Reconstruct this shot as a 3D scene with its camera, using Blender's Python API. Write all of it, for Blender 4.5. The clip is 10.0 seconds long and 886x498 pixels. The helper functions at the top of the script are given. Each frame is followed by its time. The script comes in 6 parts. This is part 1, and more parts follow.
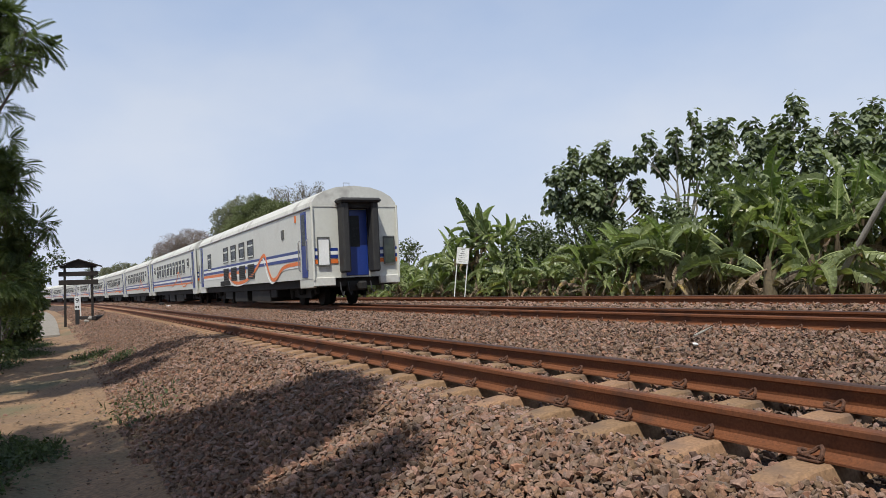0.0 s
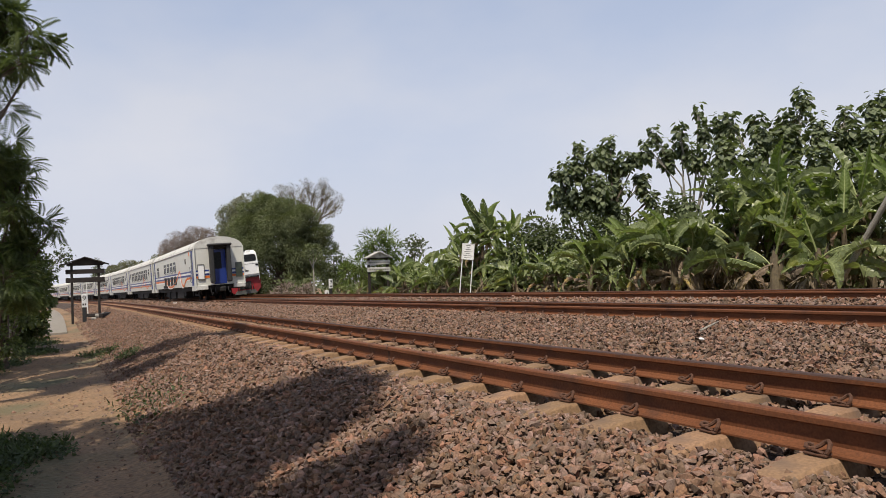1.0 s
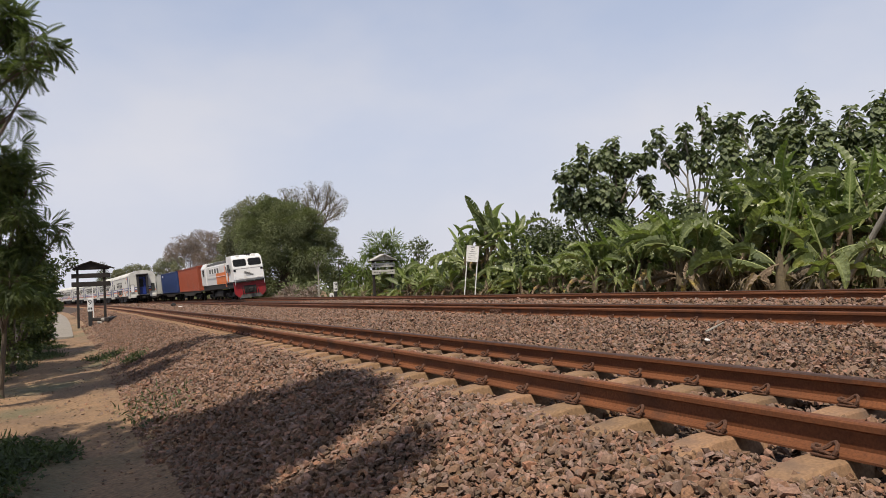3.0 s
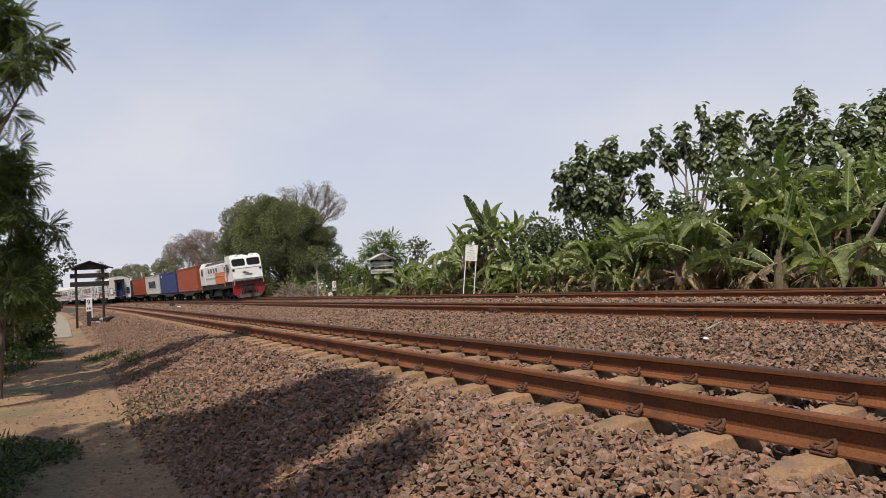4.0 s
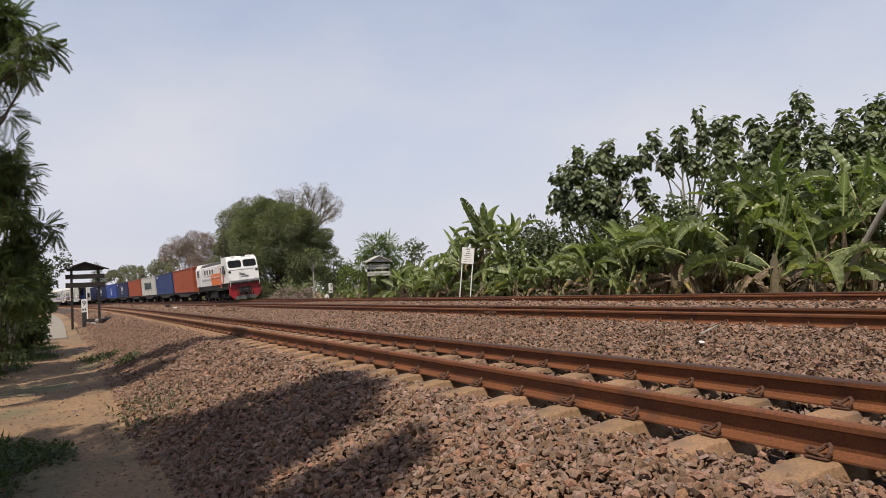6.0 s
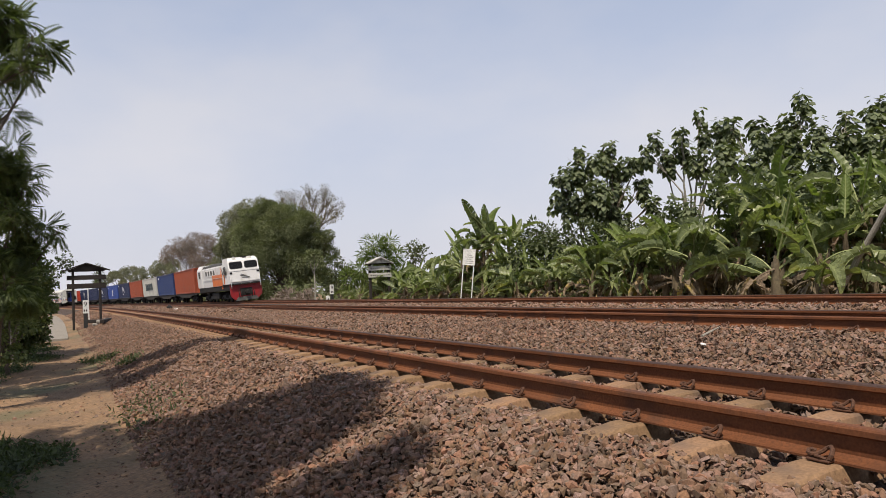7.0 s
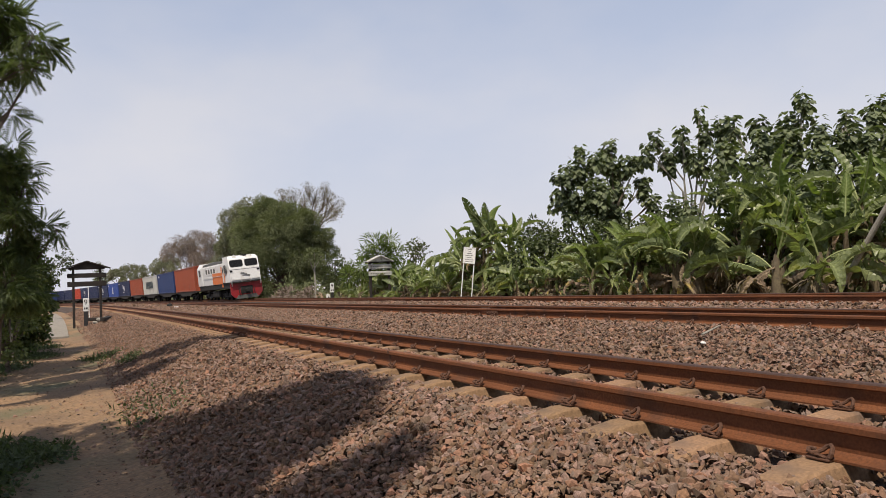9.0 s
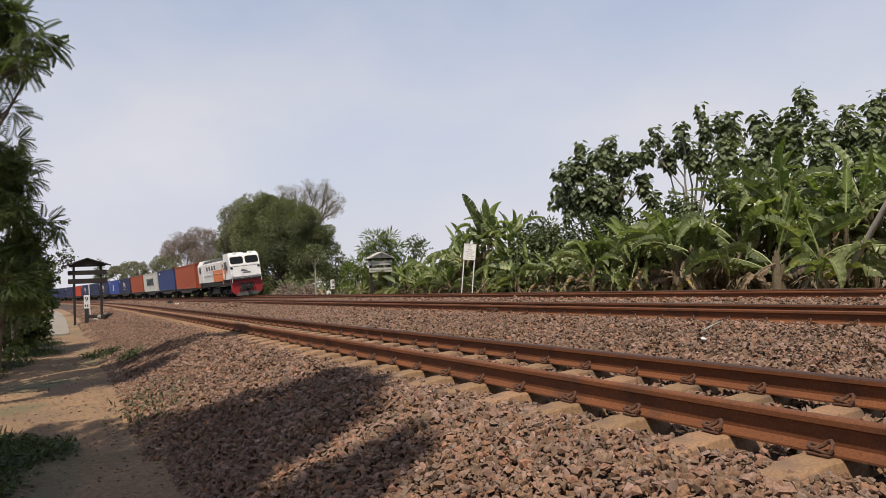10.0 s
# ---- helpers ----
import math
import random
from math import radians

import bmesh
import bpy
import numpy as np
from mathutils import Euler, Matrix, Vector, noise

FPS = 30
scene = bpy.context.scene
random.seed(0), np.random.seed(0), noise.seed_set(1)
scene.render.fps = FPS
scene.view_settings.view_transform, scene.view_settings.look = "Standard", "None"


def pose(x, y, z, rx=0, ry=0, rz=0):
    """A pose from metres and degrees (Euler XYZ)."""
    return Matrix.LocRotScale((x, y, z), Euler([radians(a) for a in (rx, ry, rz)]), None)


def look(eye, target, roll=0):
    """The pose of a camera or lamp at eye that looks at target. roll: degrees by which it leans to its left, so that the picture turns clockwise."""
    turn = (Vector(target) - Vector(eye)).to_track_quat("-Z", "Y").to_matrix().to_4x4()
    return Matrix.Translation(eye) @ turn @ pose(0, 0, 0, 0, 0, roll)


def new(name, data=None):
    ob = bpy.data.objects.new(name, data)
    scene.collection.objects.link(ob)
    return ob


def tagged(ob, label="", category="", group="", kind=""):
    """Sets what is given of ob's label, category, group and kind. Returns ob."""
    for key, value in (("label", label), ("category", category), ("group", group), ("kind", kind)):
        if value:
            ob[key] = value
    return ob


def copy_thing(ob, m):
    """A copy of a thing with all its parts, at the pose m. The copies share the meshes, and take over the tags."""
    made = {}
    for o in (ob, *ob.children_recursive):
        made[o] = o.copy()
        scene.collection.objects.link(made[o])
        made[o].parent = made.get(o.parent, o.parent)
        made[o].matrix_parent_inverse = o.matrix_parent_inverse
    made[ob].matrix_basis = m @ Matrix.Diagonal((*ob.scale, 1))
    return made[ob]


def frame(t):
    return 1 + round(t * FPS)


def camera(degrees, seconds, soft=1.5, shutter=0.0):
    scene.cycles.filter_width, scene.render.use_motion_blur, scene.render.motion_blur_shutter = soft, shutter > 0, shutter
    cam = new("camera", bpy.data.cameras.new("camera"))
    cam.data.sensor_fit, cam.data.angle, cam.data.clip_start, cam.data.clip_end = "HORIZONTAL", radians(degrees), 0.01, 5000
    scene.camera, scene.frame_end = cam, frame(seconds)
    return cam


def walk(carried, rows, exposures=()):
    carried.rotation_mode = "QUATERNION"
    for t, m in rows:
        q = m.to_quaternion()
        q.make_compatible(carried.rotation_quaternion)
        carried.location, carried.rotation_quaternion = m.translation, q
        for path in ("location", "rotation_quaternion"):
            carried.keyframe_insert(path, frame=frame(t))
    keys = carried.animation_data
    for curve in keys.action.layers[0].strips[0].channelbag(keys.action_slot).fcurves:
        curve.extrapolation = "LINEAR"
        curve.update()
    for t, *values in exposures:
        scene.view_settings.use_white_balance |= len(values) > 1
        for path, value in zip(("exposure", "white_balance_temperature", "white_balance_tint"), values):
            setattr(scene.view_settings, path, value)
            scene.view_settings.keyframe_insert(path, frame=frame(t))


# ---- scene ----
# A railway on a gentle left-hand curve: three tracks, seen from the path inside the curve.
EYE_Z = 0.68            # camera height above the near track's railhead (z = 0)
cam = camera(63.72, 10.0, soft=0.6)
walk(cam, [
    (0, pose(0, 0, EYE_Z, 92.772, 2.411, -0.694)),
    (0.5, pose(0, 0, EYE_Z, 92.793, 2.526, -0.346)),
    (1, pose(0, 0, EYE_Z, 92.467, 2.675, -0.259)),
    (1.5, pose(0, 0, EYE_Z, 92.289, 2.829, 0.007)),
    (2, pose(0, 0, EYE_Z, 92.526, 2.966, 0.028)),
    (2.5, pose(0, 0, EYE_Z, 92.692, 2.922, 0.137)),
    (4, pose(0, 0, EYE_Z, 92.605, 3.083, 0.023)),
    (4.5, pose(0, 0, EYE_Z, 92.712, 2.992, -0.038)),
    (5, pose(0, 0, EYE_Z, 92.86, 2.957, 0.191)),
    (6.5, pose(0, 0, EYE_Z, 92.773, 2.777, -0.418)),
    (7, pose(0, 0, EYE_Z, 92.92, 2.742, -0.17)),
    (7.5, pose(0, 0, EYE_Z, 92.737, 2.824, -0.179)),
    (8, pose(0, 0, EYE_Z, 92.786, 2.701, -0.198)),
    (8.5, pose(0, 0, EYE_Z, 92.779, 2.716, -0.029)),
    (9, pose(0, 0, EYE_Z, 92.785, 2.688, -0.153)),
    (9.5, pose(0, 0, EYE_Z, 92.52, 2.646, -0.244)),
    (10, pose(0, 0, EYE_Z, 92.508, 2.783, -0.116)),
], exposures=[(0.0, 0.0, 6080, 7), (0.5, 0.0, 6250, 8), (1.0, 0.0, 6560, 10), (2.5, 0.0, 6650, 11), (6.5, 0.0, 6700, 11), (10.0, 0.0, 6750, 11)])

# ---- light ----
SUN_EL, SUN_TO = 61.0, (-0.25, -0.97)      # elevation; horizontal way towards the sun
world = bpy.data.worlds.new("hazy_sky")
scene.world = world
world.use_nodes = True
wn, wl = world.node_tree.nodes, world.node_tree.links
sky = wn.new("ShaderNodeTexSky")
sky.sky_type, sky.sun_disc = "NISHITA", False
sky.sun_elevation, sky.sun_rotation = radians(SUN_EL), math.atan2(SUN_TO[0], SUN_TO[1])
sky.air_density, sky.dust_density, sky.ozone_density = 1.0, 1.4, 2.0
wtc = wn.new("ShaderNodeTexCoord")
wmap = wn.new("ShaderNodeMapping")
wmap.inputs["Scale"].default_value = (1.0, 1.0, 1.9)
wmap.inputs["Location"].default_value = (0.3, 0.7, 0.1)
wnoise = wn.new("ShaderNodeTexNoise")
wnoise.inputs["Scale"].default_value, wnoise.inputs["Detail"].default_value = 2.3, 7.0
wnoise.inputs["Roughness"].default_value = 0.48
wramp = wn.new("ShaderNodeValToRGB")
wramp.color_ramp.elements[0].position, wramp.color_ramp.elements[0].color = 0.42, (0, 0, 0, 1)
wramp.color_ramp.elements[1].position, wramp.color_ramp.elements[1].color = 0.68, (1, 1, 1, 1)
wsep = wn.new("ShaderNodeSeparateXYZ")
whaze = wn.new("ShaderNodeMapRange")          # haze thickens towards the horizon
whaze.inputs["From Min"].default_value, whaze.inputs["From Max"].default_value = 0.02, 0.85
whaze.inputs["To Min"].default_value, whaze.inputs["To Max"].default_value = 0.95, 0.10
wmax = wn.new("ShaderNodeMath")
wmax.operation = "MULTIPLY_ADD"
wmax.inputs[1].default_value = 0.16
wmix = wn.new("ShaderNodeMix")
wmix.data_type = "RGBA"
wlow = wn.new("ShaderNodeMapRange")           # warm grey haze low down, bluer higher up
wlow.inputs["From Min"].default_value, wlow.inputs["From Max"].default_value = 0.0, 0.36
wtone = wn.new("ShaderNodeMix")
wtone.data_type = "RGBA"
wtone.inputs["A"].default_value, wtone.inputs["B"].default_value = (6.75, 6.9, 7.75, 1), (6.3, 7.1, 9.05, 1)
wcloud = wn.new("ShaderNodeMix")
wcloud.data_type = "RGBA"
wcloud.inputs["B"].default_value = (7.15, 7.3, 8.0, 1)
wfac = wn.new("ShaderNodeMath")
wfac.operation = "MULTIPLY"
wfac.inputs[1].default_value = 0.85
wl.new(wtone.outputs["Result"], wcloud.inputs["A"])
wl.new(wcloud.outputs["Result"], wmix.inputs["B"])
wbg = wn["Background"]
wbg.inputs["Strength"].default_value = 0.1
wl.new(wtc.outputs["Generated"], wmap.inputs["Vector"])
wl.new(wmap.outputs["Vector"], wnoise.inputs["Vector"])
wl.new(wnoise.outputs["Fac"], wramp.inputs["Fac"])
wl.new(wtc.outputs["Generated"], wsep.inputs["Vector"])
wl.new(wsep.outputs["Z"], whaze.inputs["Value"])
wl.new(wsep.outputs["Z"], wlow.inputs["Value"])
wl.new(wlow.outputs["Result"], wtone.inputs["Factor"])
wl.new(wramp.outputs["Color"], wfac.inputs[0])
wl.new(wfac.outputs["Value"], wcloud.inputs["Factor"])
wl.new(wramp.outputs["Color"], wmax.inputs[0])
wl.new(whaze.outputs["Result"], wmax.inputs[2])
wl.new(wmax.outputs["Value"], wmix.inputs["Factor"])
wl.new(sky.outputs["Color"], wmix.inputs["A"])
wl.new(wmix.outputs["Result"], wbg.inputs["Color"])
sun_data = bpy.data.lights.new("sun", "SUN")
sun_data.energy, sun_data.angle, sun_data.color = 5.0, radians(0.6), (1.0, 0.91, 0.785)
sun = new("sun", sun_data)
sun.matrix_world = look((SUN_TO[0] * 30, SUN_TO[1] * 30, 30 * math.tan(radians(SUN_EL))), (0, 0, 0))

# ---- the line of the tracks ----
GAUGE = 1.067
KN = [(0, 0.00072), (50, 0.00032), (100, 0.00092), (150, 0.00082), (200, 0.00086), (400, 0.00086)]
S0, DS = -20.0, 0.5
_s = np.arange(S0, 520.0, DS)
_k = np.interp(_s, [a for a, b in KN], [b for a, b in KN])
_th = np.concatenate([[0.0], np.cumsum((_k[1:] + _k[:-1]) * DS / 2)])
_i0 = int(round(-S0 / DS))
_th -= _th[_i0]
PHI = radians(63.343)
_a = PHI - math.pi / 2 - _th
_hx, _hy = np.sin(_a), np.cos(_a)
_x = np.concatenate([[0.0], np.cumsum((_hx[1:] + _hx[:-1]) * DS / 2)])
_y = np.concatenate([[0.0], np.cumsum((_hy[1:] + _hy[:-1]) * DS / 2)])
_x += 2.9258 * math.sin(PHI) - _x[_i0]
_y += 2.9258 * math.cos(PHI) - _y[_i0]


def line(s, off=0.0):
    """Place (x, y) and heading at s metres along, off metres to the right of the near track's inner rail. Takes arrays."""
    x, y, hx, hy = (np.interp(s, _s, v) for v in (_x, _y, _hx, _hy))
    return x + off * hy, y - off * hx, hx, hy


def spot(s, off, z=0.0):
    x, y, hx, hy = line(s, off)
    return Vector((float(x), float(y), z))


def heading(s):
    _, _, hx, hy = line(s)
    return math.degrees(math.atan2(float(hy), float(hx)))


def smooth(a, b, x):
    t = np.clip((np.asarray(x, float) - a) / (b - a), 0, 1)
    return t * t * (3 - 2 * t)


def cant(s, no=0):
    return 0.2 + (2.6, 2.6, 4.6)[no] * float(smooth(20, 70, s))


TRACKS = [(0.0, 0.0), (4.846, 0.105), (9.92, 0.114)]      # inner rail: off, railhead height

PROFILE = [(-400, -1.3), (-40, -1.15), (-6, -0.95), (-4.2, -0.92), (-3.2, -0.90), (-2.5, -0.86), (-2.1, -0.76), (-1.5, -0.53),
           (-1.0, -0.33), (-0.72, -0.22), (-0.5, -0.20), (-0.3, -0.20), (-0.12, -0.225), (0.12, -0.225), (0.3, -0.195), (0.8, -0.195), (1.05, -0.215), (1.3, -0.195), (1.7, -0.19), (2.6, -0.19), (3.6, -0.12), (4.3, -0.055),
           (7.0, -0.04), (9.4, -0.03), (11.6, -0.03), (12.2, -0.15), (13.4, -0.45), (40, -0.5), (400, -0.8)]
_po, _pz = [a for a, b in PROFILE], [b for a, b in PROFILE]


def ground_z(off):
    return np.interp(off, _po, _pz)


def rough_z(x, y, amount=0.05):
    return amount * (noise.noise(Vector((x * 0.9, y * 0.9, 3.1))) + 0.5 * noise.noise(Vector((x * 2.3, y * 2.3, 8.0))))


# ---- building ----
class MB:
    """A mesh in the making: lists of corners and faces."""

    def __init__(self):
        self.v, self.f, self.m = [], [], []

    def add(self, verts, faces, mi=0):
        n = len(self.v)
        self.v.extend(tuple(p) for p in verts)
        self.f.extend(tuple(i + n for i in q) for q in faces)
        self.m.extend([mi] * len(faces))
        return self

    def box(self, c, size, b=0.0, mi=0, m=None):
        """Box with chamfered edges of width b, centred at c."""
        hx, hy, hz = (s / 2 for s in size)
        b = min(b, hx * 0.9, hy * 0.9, hz * 0.9)
        vs, fs = [], []
        if b <= 0:
            vs = [(x, y, z) for x in (-hx, hx) for y in (-hy, hy) for z in (-hz, hz)]
            fs = [(0, 1, 3, 2), (4, 6, 7, 5), (0, 4, 5, 1), (2, 3, 7, 6), (0, 2, 6, 4), (1, 5, 7, 3)]
        else:
            idx = {}
            for sx in (-1, 1):
                for sy in (-1, 1):
                    for sz in (-1, 1):
                        for ax in range(3):
                            p = [sx * (hx - b), sy * (hy - b), sz * (hz - b)]
                            p[ax] = (sx * hx, sy * hy, sz * hz)[ax]
                            idx[sx, sy, sz, ax] = len(vs)
                            vs.append(tuple(p))
            for ax in range(3):
                o = [i for i in range(3) if i != ax]
                for sg in (-1, 1):
                    q = []
                    for a, c2 in ((-1, -1), (1, -1), (1, 1), (-1, 1)):
                        k = [0, 0, 0]
                        k[ax], k[o[0]], k[o[1]] = sg, a, c2
                        q.append(idx[(*k, ax)])
                    flip = (sg > 0) == (ax != 1)
                    fs.append(tuple(q if flip else q[::-1]))
            for ax in range(3):
                o = [i for i in range(3) if i != ax]
                for a in (-1, 1):
                    for c2 in (-1, 1):
                        k0, k1 = [0, 0, 0], [0, 0, 0]
                        k0[ax], k1[ax] = -1, 1
                        k0[o[0]] = k1[o[0]] = a
                        k0[o[1]] = k1[o[1]] = c2
                        fs.append((idx[(*k0, o[0])], idx[(*k1, o[0])], idx[(*k1, o[1])], idx[(*k0, o[1])]))
            for sx in (-1, 1):
                for sy in (-1, 1):
                    for sz in (-1, 1):
                        fs.append(tuple(idx[sx, sy, sz, a] for a in range(3)))
        cv = Vector(c)
        pts = [Vector(p) for p in vs]
        if m is not None:
            pts = [m @ p for p in pts]
        return self.add([p + cv for p in pts], fs, mi)

    def tube(self, pts, radii, n=8, mi=0, cap=True):
        """A round tube along points."""
        pts = [Vector(p) for p in pts]
        if not hasattr(radii, "__len__"):
            radii = [radii] * len(pts)
        vs, fs = [], []
        side = None
        for i, p in enumerate(pts):
            d = (pts[min(i + 1, len(pts) - 1)] - pts[max(i - 1, 0)]).normalized()
            if side is None:
                side = d.cross(Vector((0, 0, 1)) if abs(d.z) < 0.9 else Vector((1, 0, 0))).normalized()
            side = (side - d * side.dot(d)).normalized()
            up = d.cross(side)
            for j in range(n):
                a = 2 * math.pi * j / n
                vs.append(p + (side * math.cos(a) + up * math.sin(a)) * radii[i])
        for i in range(len(pts) - 1):
            for j in range(n):
                k = (j + 1) % n
                fs.append((i * n + j, i * n + k, (i + 1) * n + k, (i + 1) * n + j))
        if cap:
            fs.append(tuple(range(n))[::-1])
            fs.append(tuple((len(pts) - 1) * n + j for j in range(n)))
        return self.add(vs, fs, mi)

    def prism(self, poly, axis, a, b, mi=0):
        """A polygon of (u, v) drawn out along an axis from a to b: axis x takes (y, z), y takes (x, z), z takes (x, y)."""
        def put(u, v, w):
            return {"x": (w, u, v), "y": (u, w, v), "z": (u, v, w)}[axis]
        n = len(poly)
        vs = [put(u, v, a) for u, v in poly] + [put(u, v, b) for u, v in poly]
        fs = [tuple(range(n))[::-1], tuple(range(n, 2 * n))]
        fs += [(i, (i + 1) % n, n + (i + 1) % n, n + i) for i in range(n)]
        return self.add(vs, fs, mi)

    def mesh(self, name, *mats, flat=True):
        me = bpy.data.meshes.new(name)
        me.from_pydata(self.v, [], self.f)
        for m in mats:
            me.materials.append(m)
        if len(mats) > 1:
            me.polygons.foreach_set("material_index", self.m)
        if not flat:
            me.polygons.foreach_set("use_smooth", [True] * len(me.polygons))
        me.update()
        if name not in SHEETS:
            bm = bmesh.new()
            bm.from_mesh(me)
            bmesh.ops.recalc_face_normals(bm, faces=bm.faces)
            bm.to_mesh(me)
            bm.free()
        return me


SHEETS = {"leaf", "crown", "grass", "foliage", "undergrowth", "ground", "ballast", "dead_leaf"}


def part(name, mb, mats, parent=None, label="", flat=True):
    mats = mats if isinstance(mats, (list, tuple)) else (mats,)
    ob = new(name, mb if isinstance(mb, bpy.types.Mesh) else mb.mesh(name, *mats, flat=flat))
    if parent is not None:
        ob.parent = parent
    if label:
        ob["label"] = label
    return ob


def thing(name, label, category, group="", kind=""):
    return tagged(new(name), label, category, group, kind)


# ---- materials ----
def material(name, c1, c2=None, rough=0.8, metal=0.0, scale=6.0, fine=60.0, bump=0.3, dist=0.01, c3=None, stain=0.0, stain_scale=1.2,
             lone=0.0, trans=0.0, spec=0.4, coords="Object", island=0.0, grain=1.0, sat=0.0):
    """Two-scale surface: c1 to c2 in patches of 1/scale metres, fine grain, optional stains of c3, and a random tone for each object or island."""
    mt = bpy.data.materials.new(name)
    mt.use_nodes = True
    n, l = mt.node_tree.nodes, mt.node_tree.links
    b = n["Principled BSDF"]
    tc = n.new("ShaderNodeTexCoord")
    src = n.new("ShaderNodeNewGeometry").outputs["Position"] if coords == "World" else tc.outputs[coords]
    c2 = c2 or tuple(v * 0.75 for v in c1)

    def tex(s, detail=5.0):
        t = n.new("ShaderNodeTexNoise")
        t.inputs["Scale"].default_value, t.inputs["Detail"].default_value = s, detail
        l.new(src, t.inputs["Vector"])
        return t.outputs["Fac"]

    def ramp(fac, lo, hi):
        r = n.new("ShaderNodeMapRange")
        r.inputs["From Min"].default_value, r.inputs["From Max"].default_value = lo, hi
        l.new(fac, r.inputs["Value"])
        return r.outputs["Result"]

    def mix(fac, a, bb, mode="MIX"):
        m = n.new("ShaderNodeMix")
        m.data_type, m.blend_type = "RGBA", mode
        for sock, val in (("Factor", fac), ("A", a), ("B", bb)):
            if isinstance(val, tuple):
                m.inputs[sock].default_value = (*val, 1)
            elif isinstance(val, float):
                m.inputs[sock].default_value = val
            else:
                l.new(val, m.inputs[sock])
        return m.outputs["Result"]

    big = tex(scale)
    small = tex(fine, 3.0)
    col = mix(ramp(big, 0.32, 0.68), c1, c2)
    col = mix(ramp(small, 0.3, 0.75), col, tuple(v * (1 - 0.28 * grain) for v in c2)) if grain else col
    if c3:
        col = mix(ramp(tex(stain_scale, 8.0), 0.62 - stain * 0.3, 0.78 - stain * 0.2), col, c3)
    for amount, kind in ((lone, 0), (island, 1)):
        if amount:
            rnd = n.new("ShaderNodeObjectInfo").outputs["Random"] if kind == 0 else n.new("ShaderNodeNewGeometry").outputs["Random Per Island"]
            hs = n.new("ShaderNodeHueSaturation")
            vv = n.new("ShaderNodeMapRange")
            vv.inputs["To Min"].default_value, vv.inputs["To Max"].default_value = 1 - amount, 1 + amount
            l.new(rnd, vv.inputs["Value"])
            l.new(vv.outputs["Result"], hs.inputs["Value"])
            hv = n.new("ShaderNodeMapRange")
            hv.inputs["From Max"].default_value = 1.0
            hv.inputs["To Min"].default_value, hv.inputs["To Max"].default_value = 0.5 + 0.035 * amount, 0.5 - 0.035 * amount
            l.new(rnd, hv.inputs["Value"])
            l.new(hv.outputs["Result"], hs.inputs["Hue"])
            if sat:
                times = n.new("ShaderNodeMath")
                times.operation = "MULTIPLY"
                times.inputs[1].default_value = 17.3
                rest = n.new("ShaderNodeMath")
                rest.operation = "FRACT"
                sv = n.new("ShaderNodeMapRange")
                sv.inputs["To Min"].default_value, sv.inputs["To Max"].default_value = 1 - sat, 1 + sat * 0.4
                l.new(rnd, times.inputs[0])
                l.new(times.outputs["Value"], rest.inputs[0])
                l.new(rest.outputs["Value"], sv.inputs["Value"])
                l.new(sv.outputs["Result"], hs.inputs["Saturation"])
            l.new(col, hs.inputs["Color"])
            col = hs.outputs["Color"]
    l.new(col, b.inputs["Base Color"])
    b.inputs["Metallic"].default_value = metal
    b.inputs["Specular IOR Level"].default_value = spec
    rr = n.new("ShaderNodeMapRange")
    rr.inputs["To Min"].default_value, rr.inputs["To Max"].default_value = max(0.03, rough - 0.1), min(1.0, rough + 0.12)
    l.new(small, rr.inputs["Value"])
    l.new(rr.outputs["Result"], b.inputs["Roughness"])
    if bump:
        bp = n.new("ShaderNodeBump")
        bp.inputs["Strength"].default_value, bp.inputs["Distance"].default_value = bump, dist
        l.new(small, bp.inputs["Height"])
        l.new(bp.outputs["Normal"], b.inputs["Normal"])
    if trans:
        tr = n.new("ShaderNodeBsdfTranslucent")
        bright = n.new("ShaderNodeMix")
        bright.data_type, bright.blend_type = "RGBA", "MULTIPLY"
        bright.inputs["Factor"].default_value = 1.0
        l.new(col, bright.inputs["A"])
        bright.inputs["B"].default_value = (1.5, 1.7, 0.7, 1)
        l.new(bright.outputs["Result"], tr.inputs["Color"])
        ms = n.new("ShaderNodeMixShader")
        ms.inputs["Fac"].default_value = trans
        l.new(b.outputs["BSDF"], ms.inputs[1])
        l.new(tr.outputs["BSDF"], ms.inputs[2])
        l.new(ms.outputs["Shader"], n["Material Output"].inputs["Surface"])
    return mt


# bed colour darkened to paint in the shade between the stones
BALLAST = material("ballast_bed_gap_shade", (0.085, 0.057, 0.042), (0.052, 0.036, 0.027), 0.95, scale=1.2, fine=28, bump=1.0, dist=0.05, coords="World", c3=(0.08, 0.05, 0.036), stain=0.3)
STONE = material("ballast_stone", (0.305, 0.181, 0.117), (0.168, 0.098, 0.064), 0.9, scale=4, fine=90, bump=0.5, dist=0.004, island=0.36, sat=0.3, coords="World")
STONE_LONE = material("ballast_stone_single", (0.305, 0.181, 0.117), (0.168, 0.098, 0.064), 0.9, scale=4, fine=90, bump=0.5, dist=0.004, lone=0.42, sat=0.3)
DIRT = material("dry_earth", (0.34, 0.205, 0.106), (0.19, 0.122, 0.072), 0.97, scale=0.7, fine=22, bump=0.8, dist=0.03, coords="World", c3=(0.10, 0.10, 0.055), stain=0.35, stain_scale=0.5)
PATH_MAT = material("worn_concrete", (0.31, 0.28, 0.235), (0.23, 0.205, 0.17), 0.9, scale=1.5, fine=30, bump=0.4, dist=0.01, coords="World")
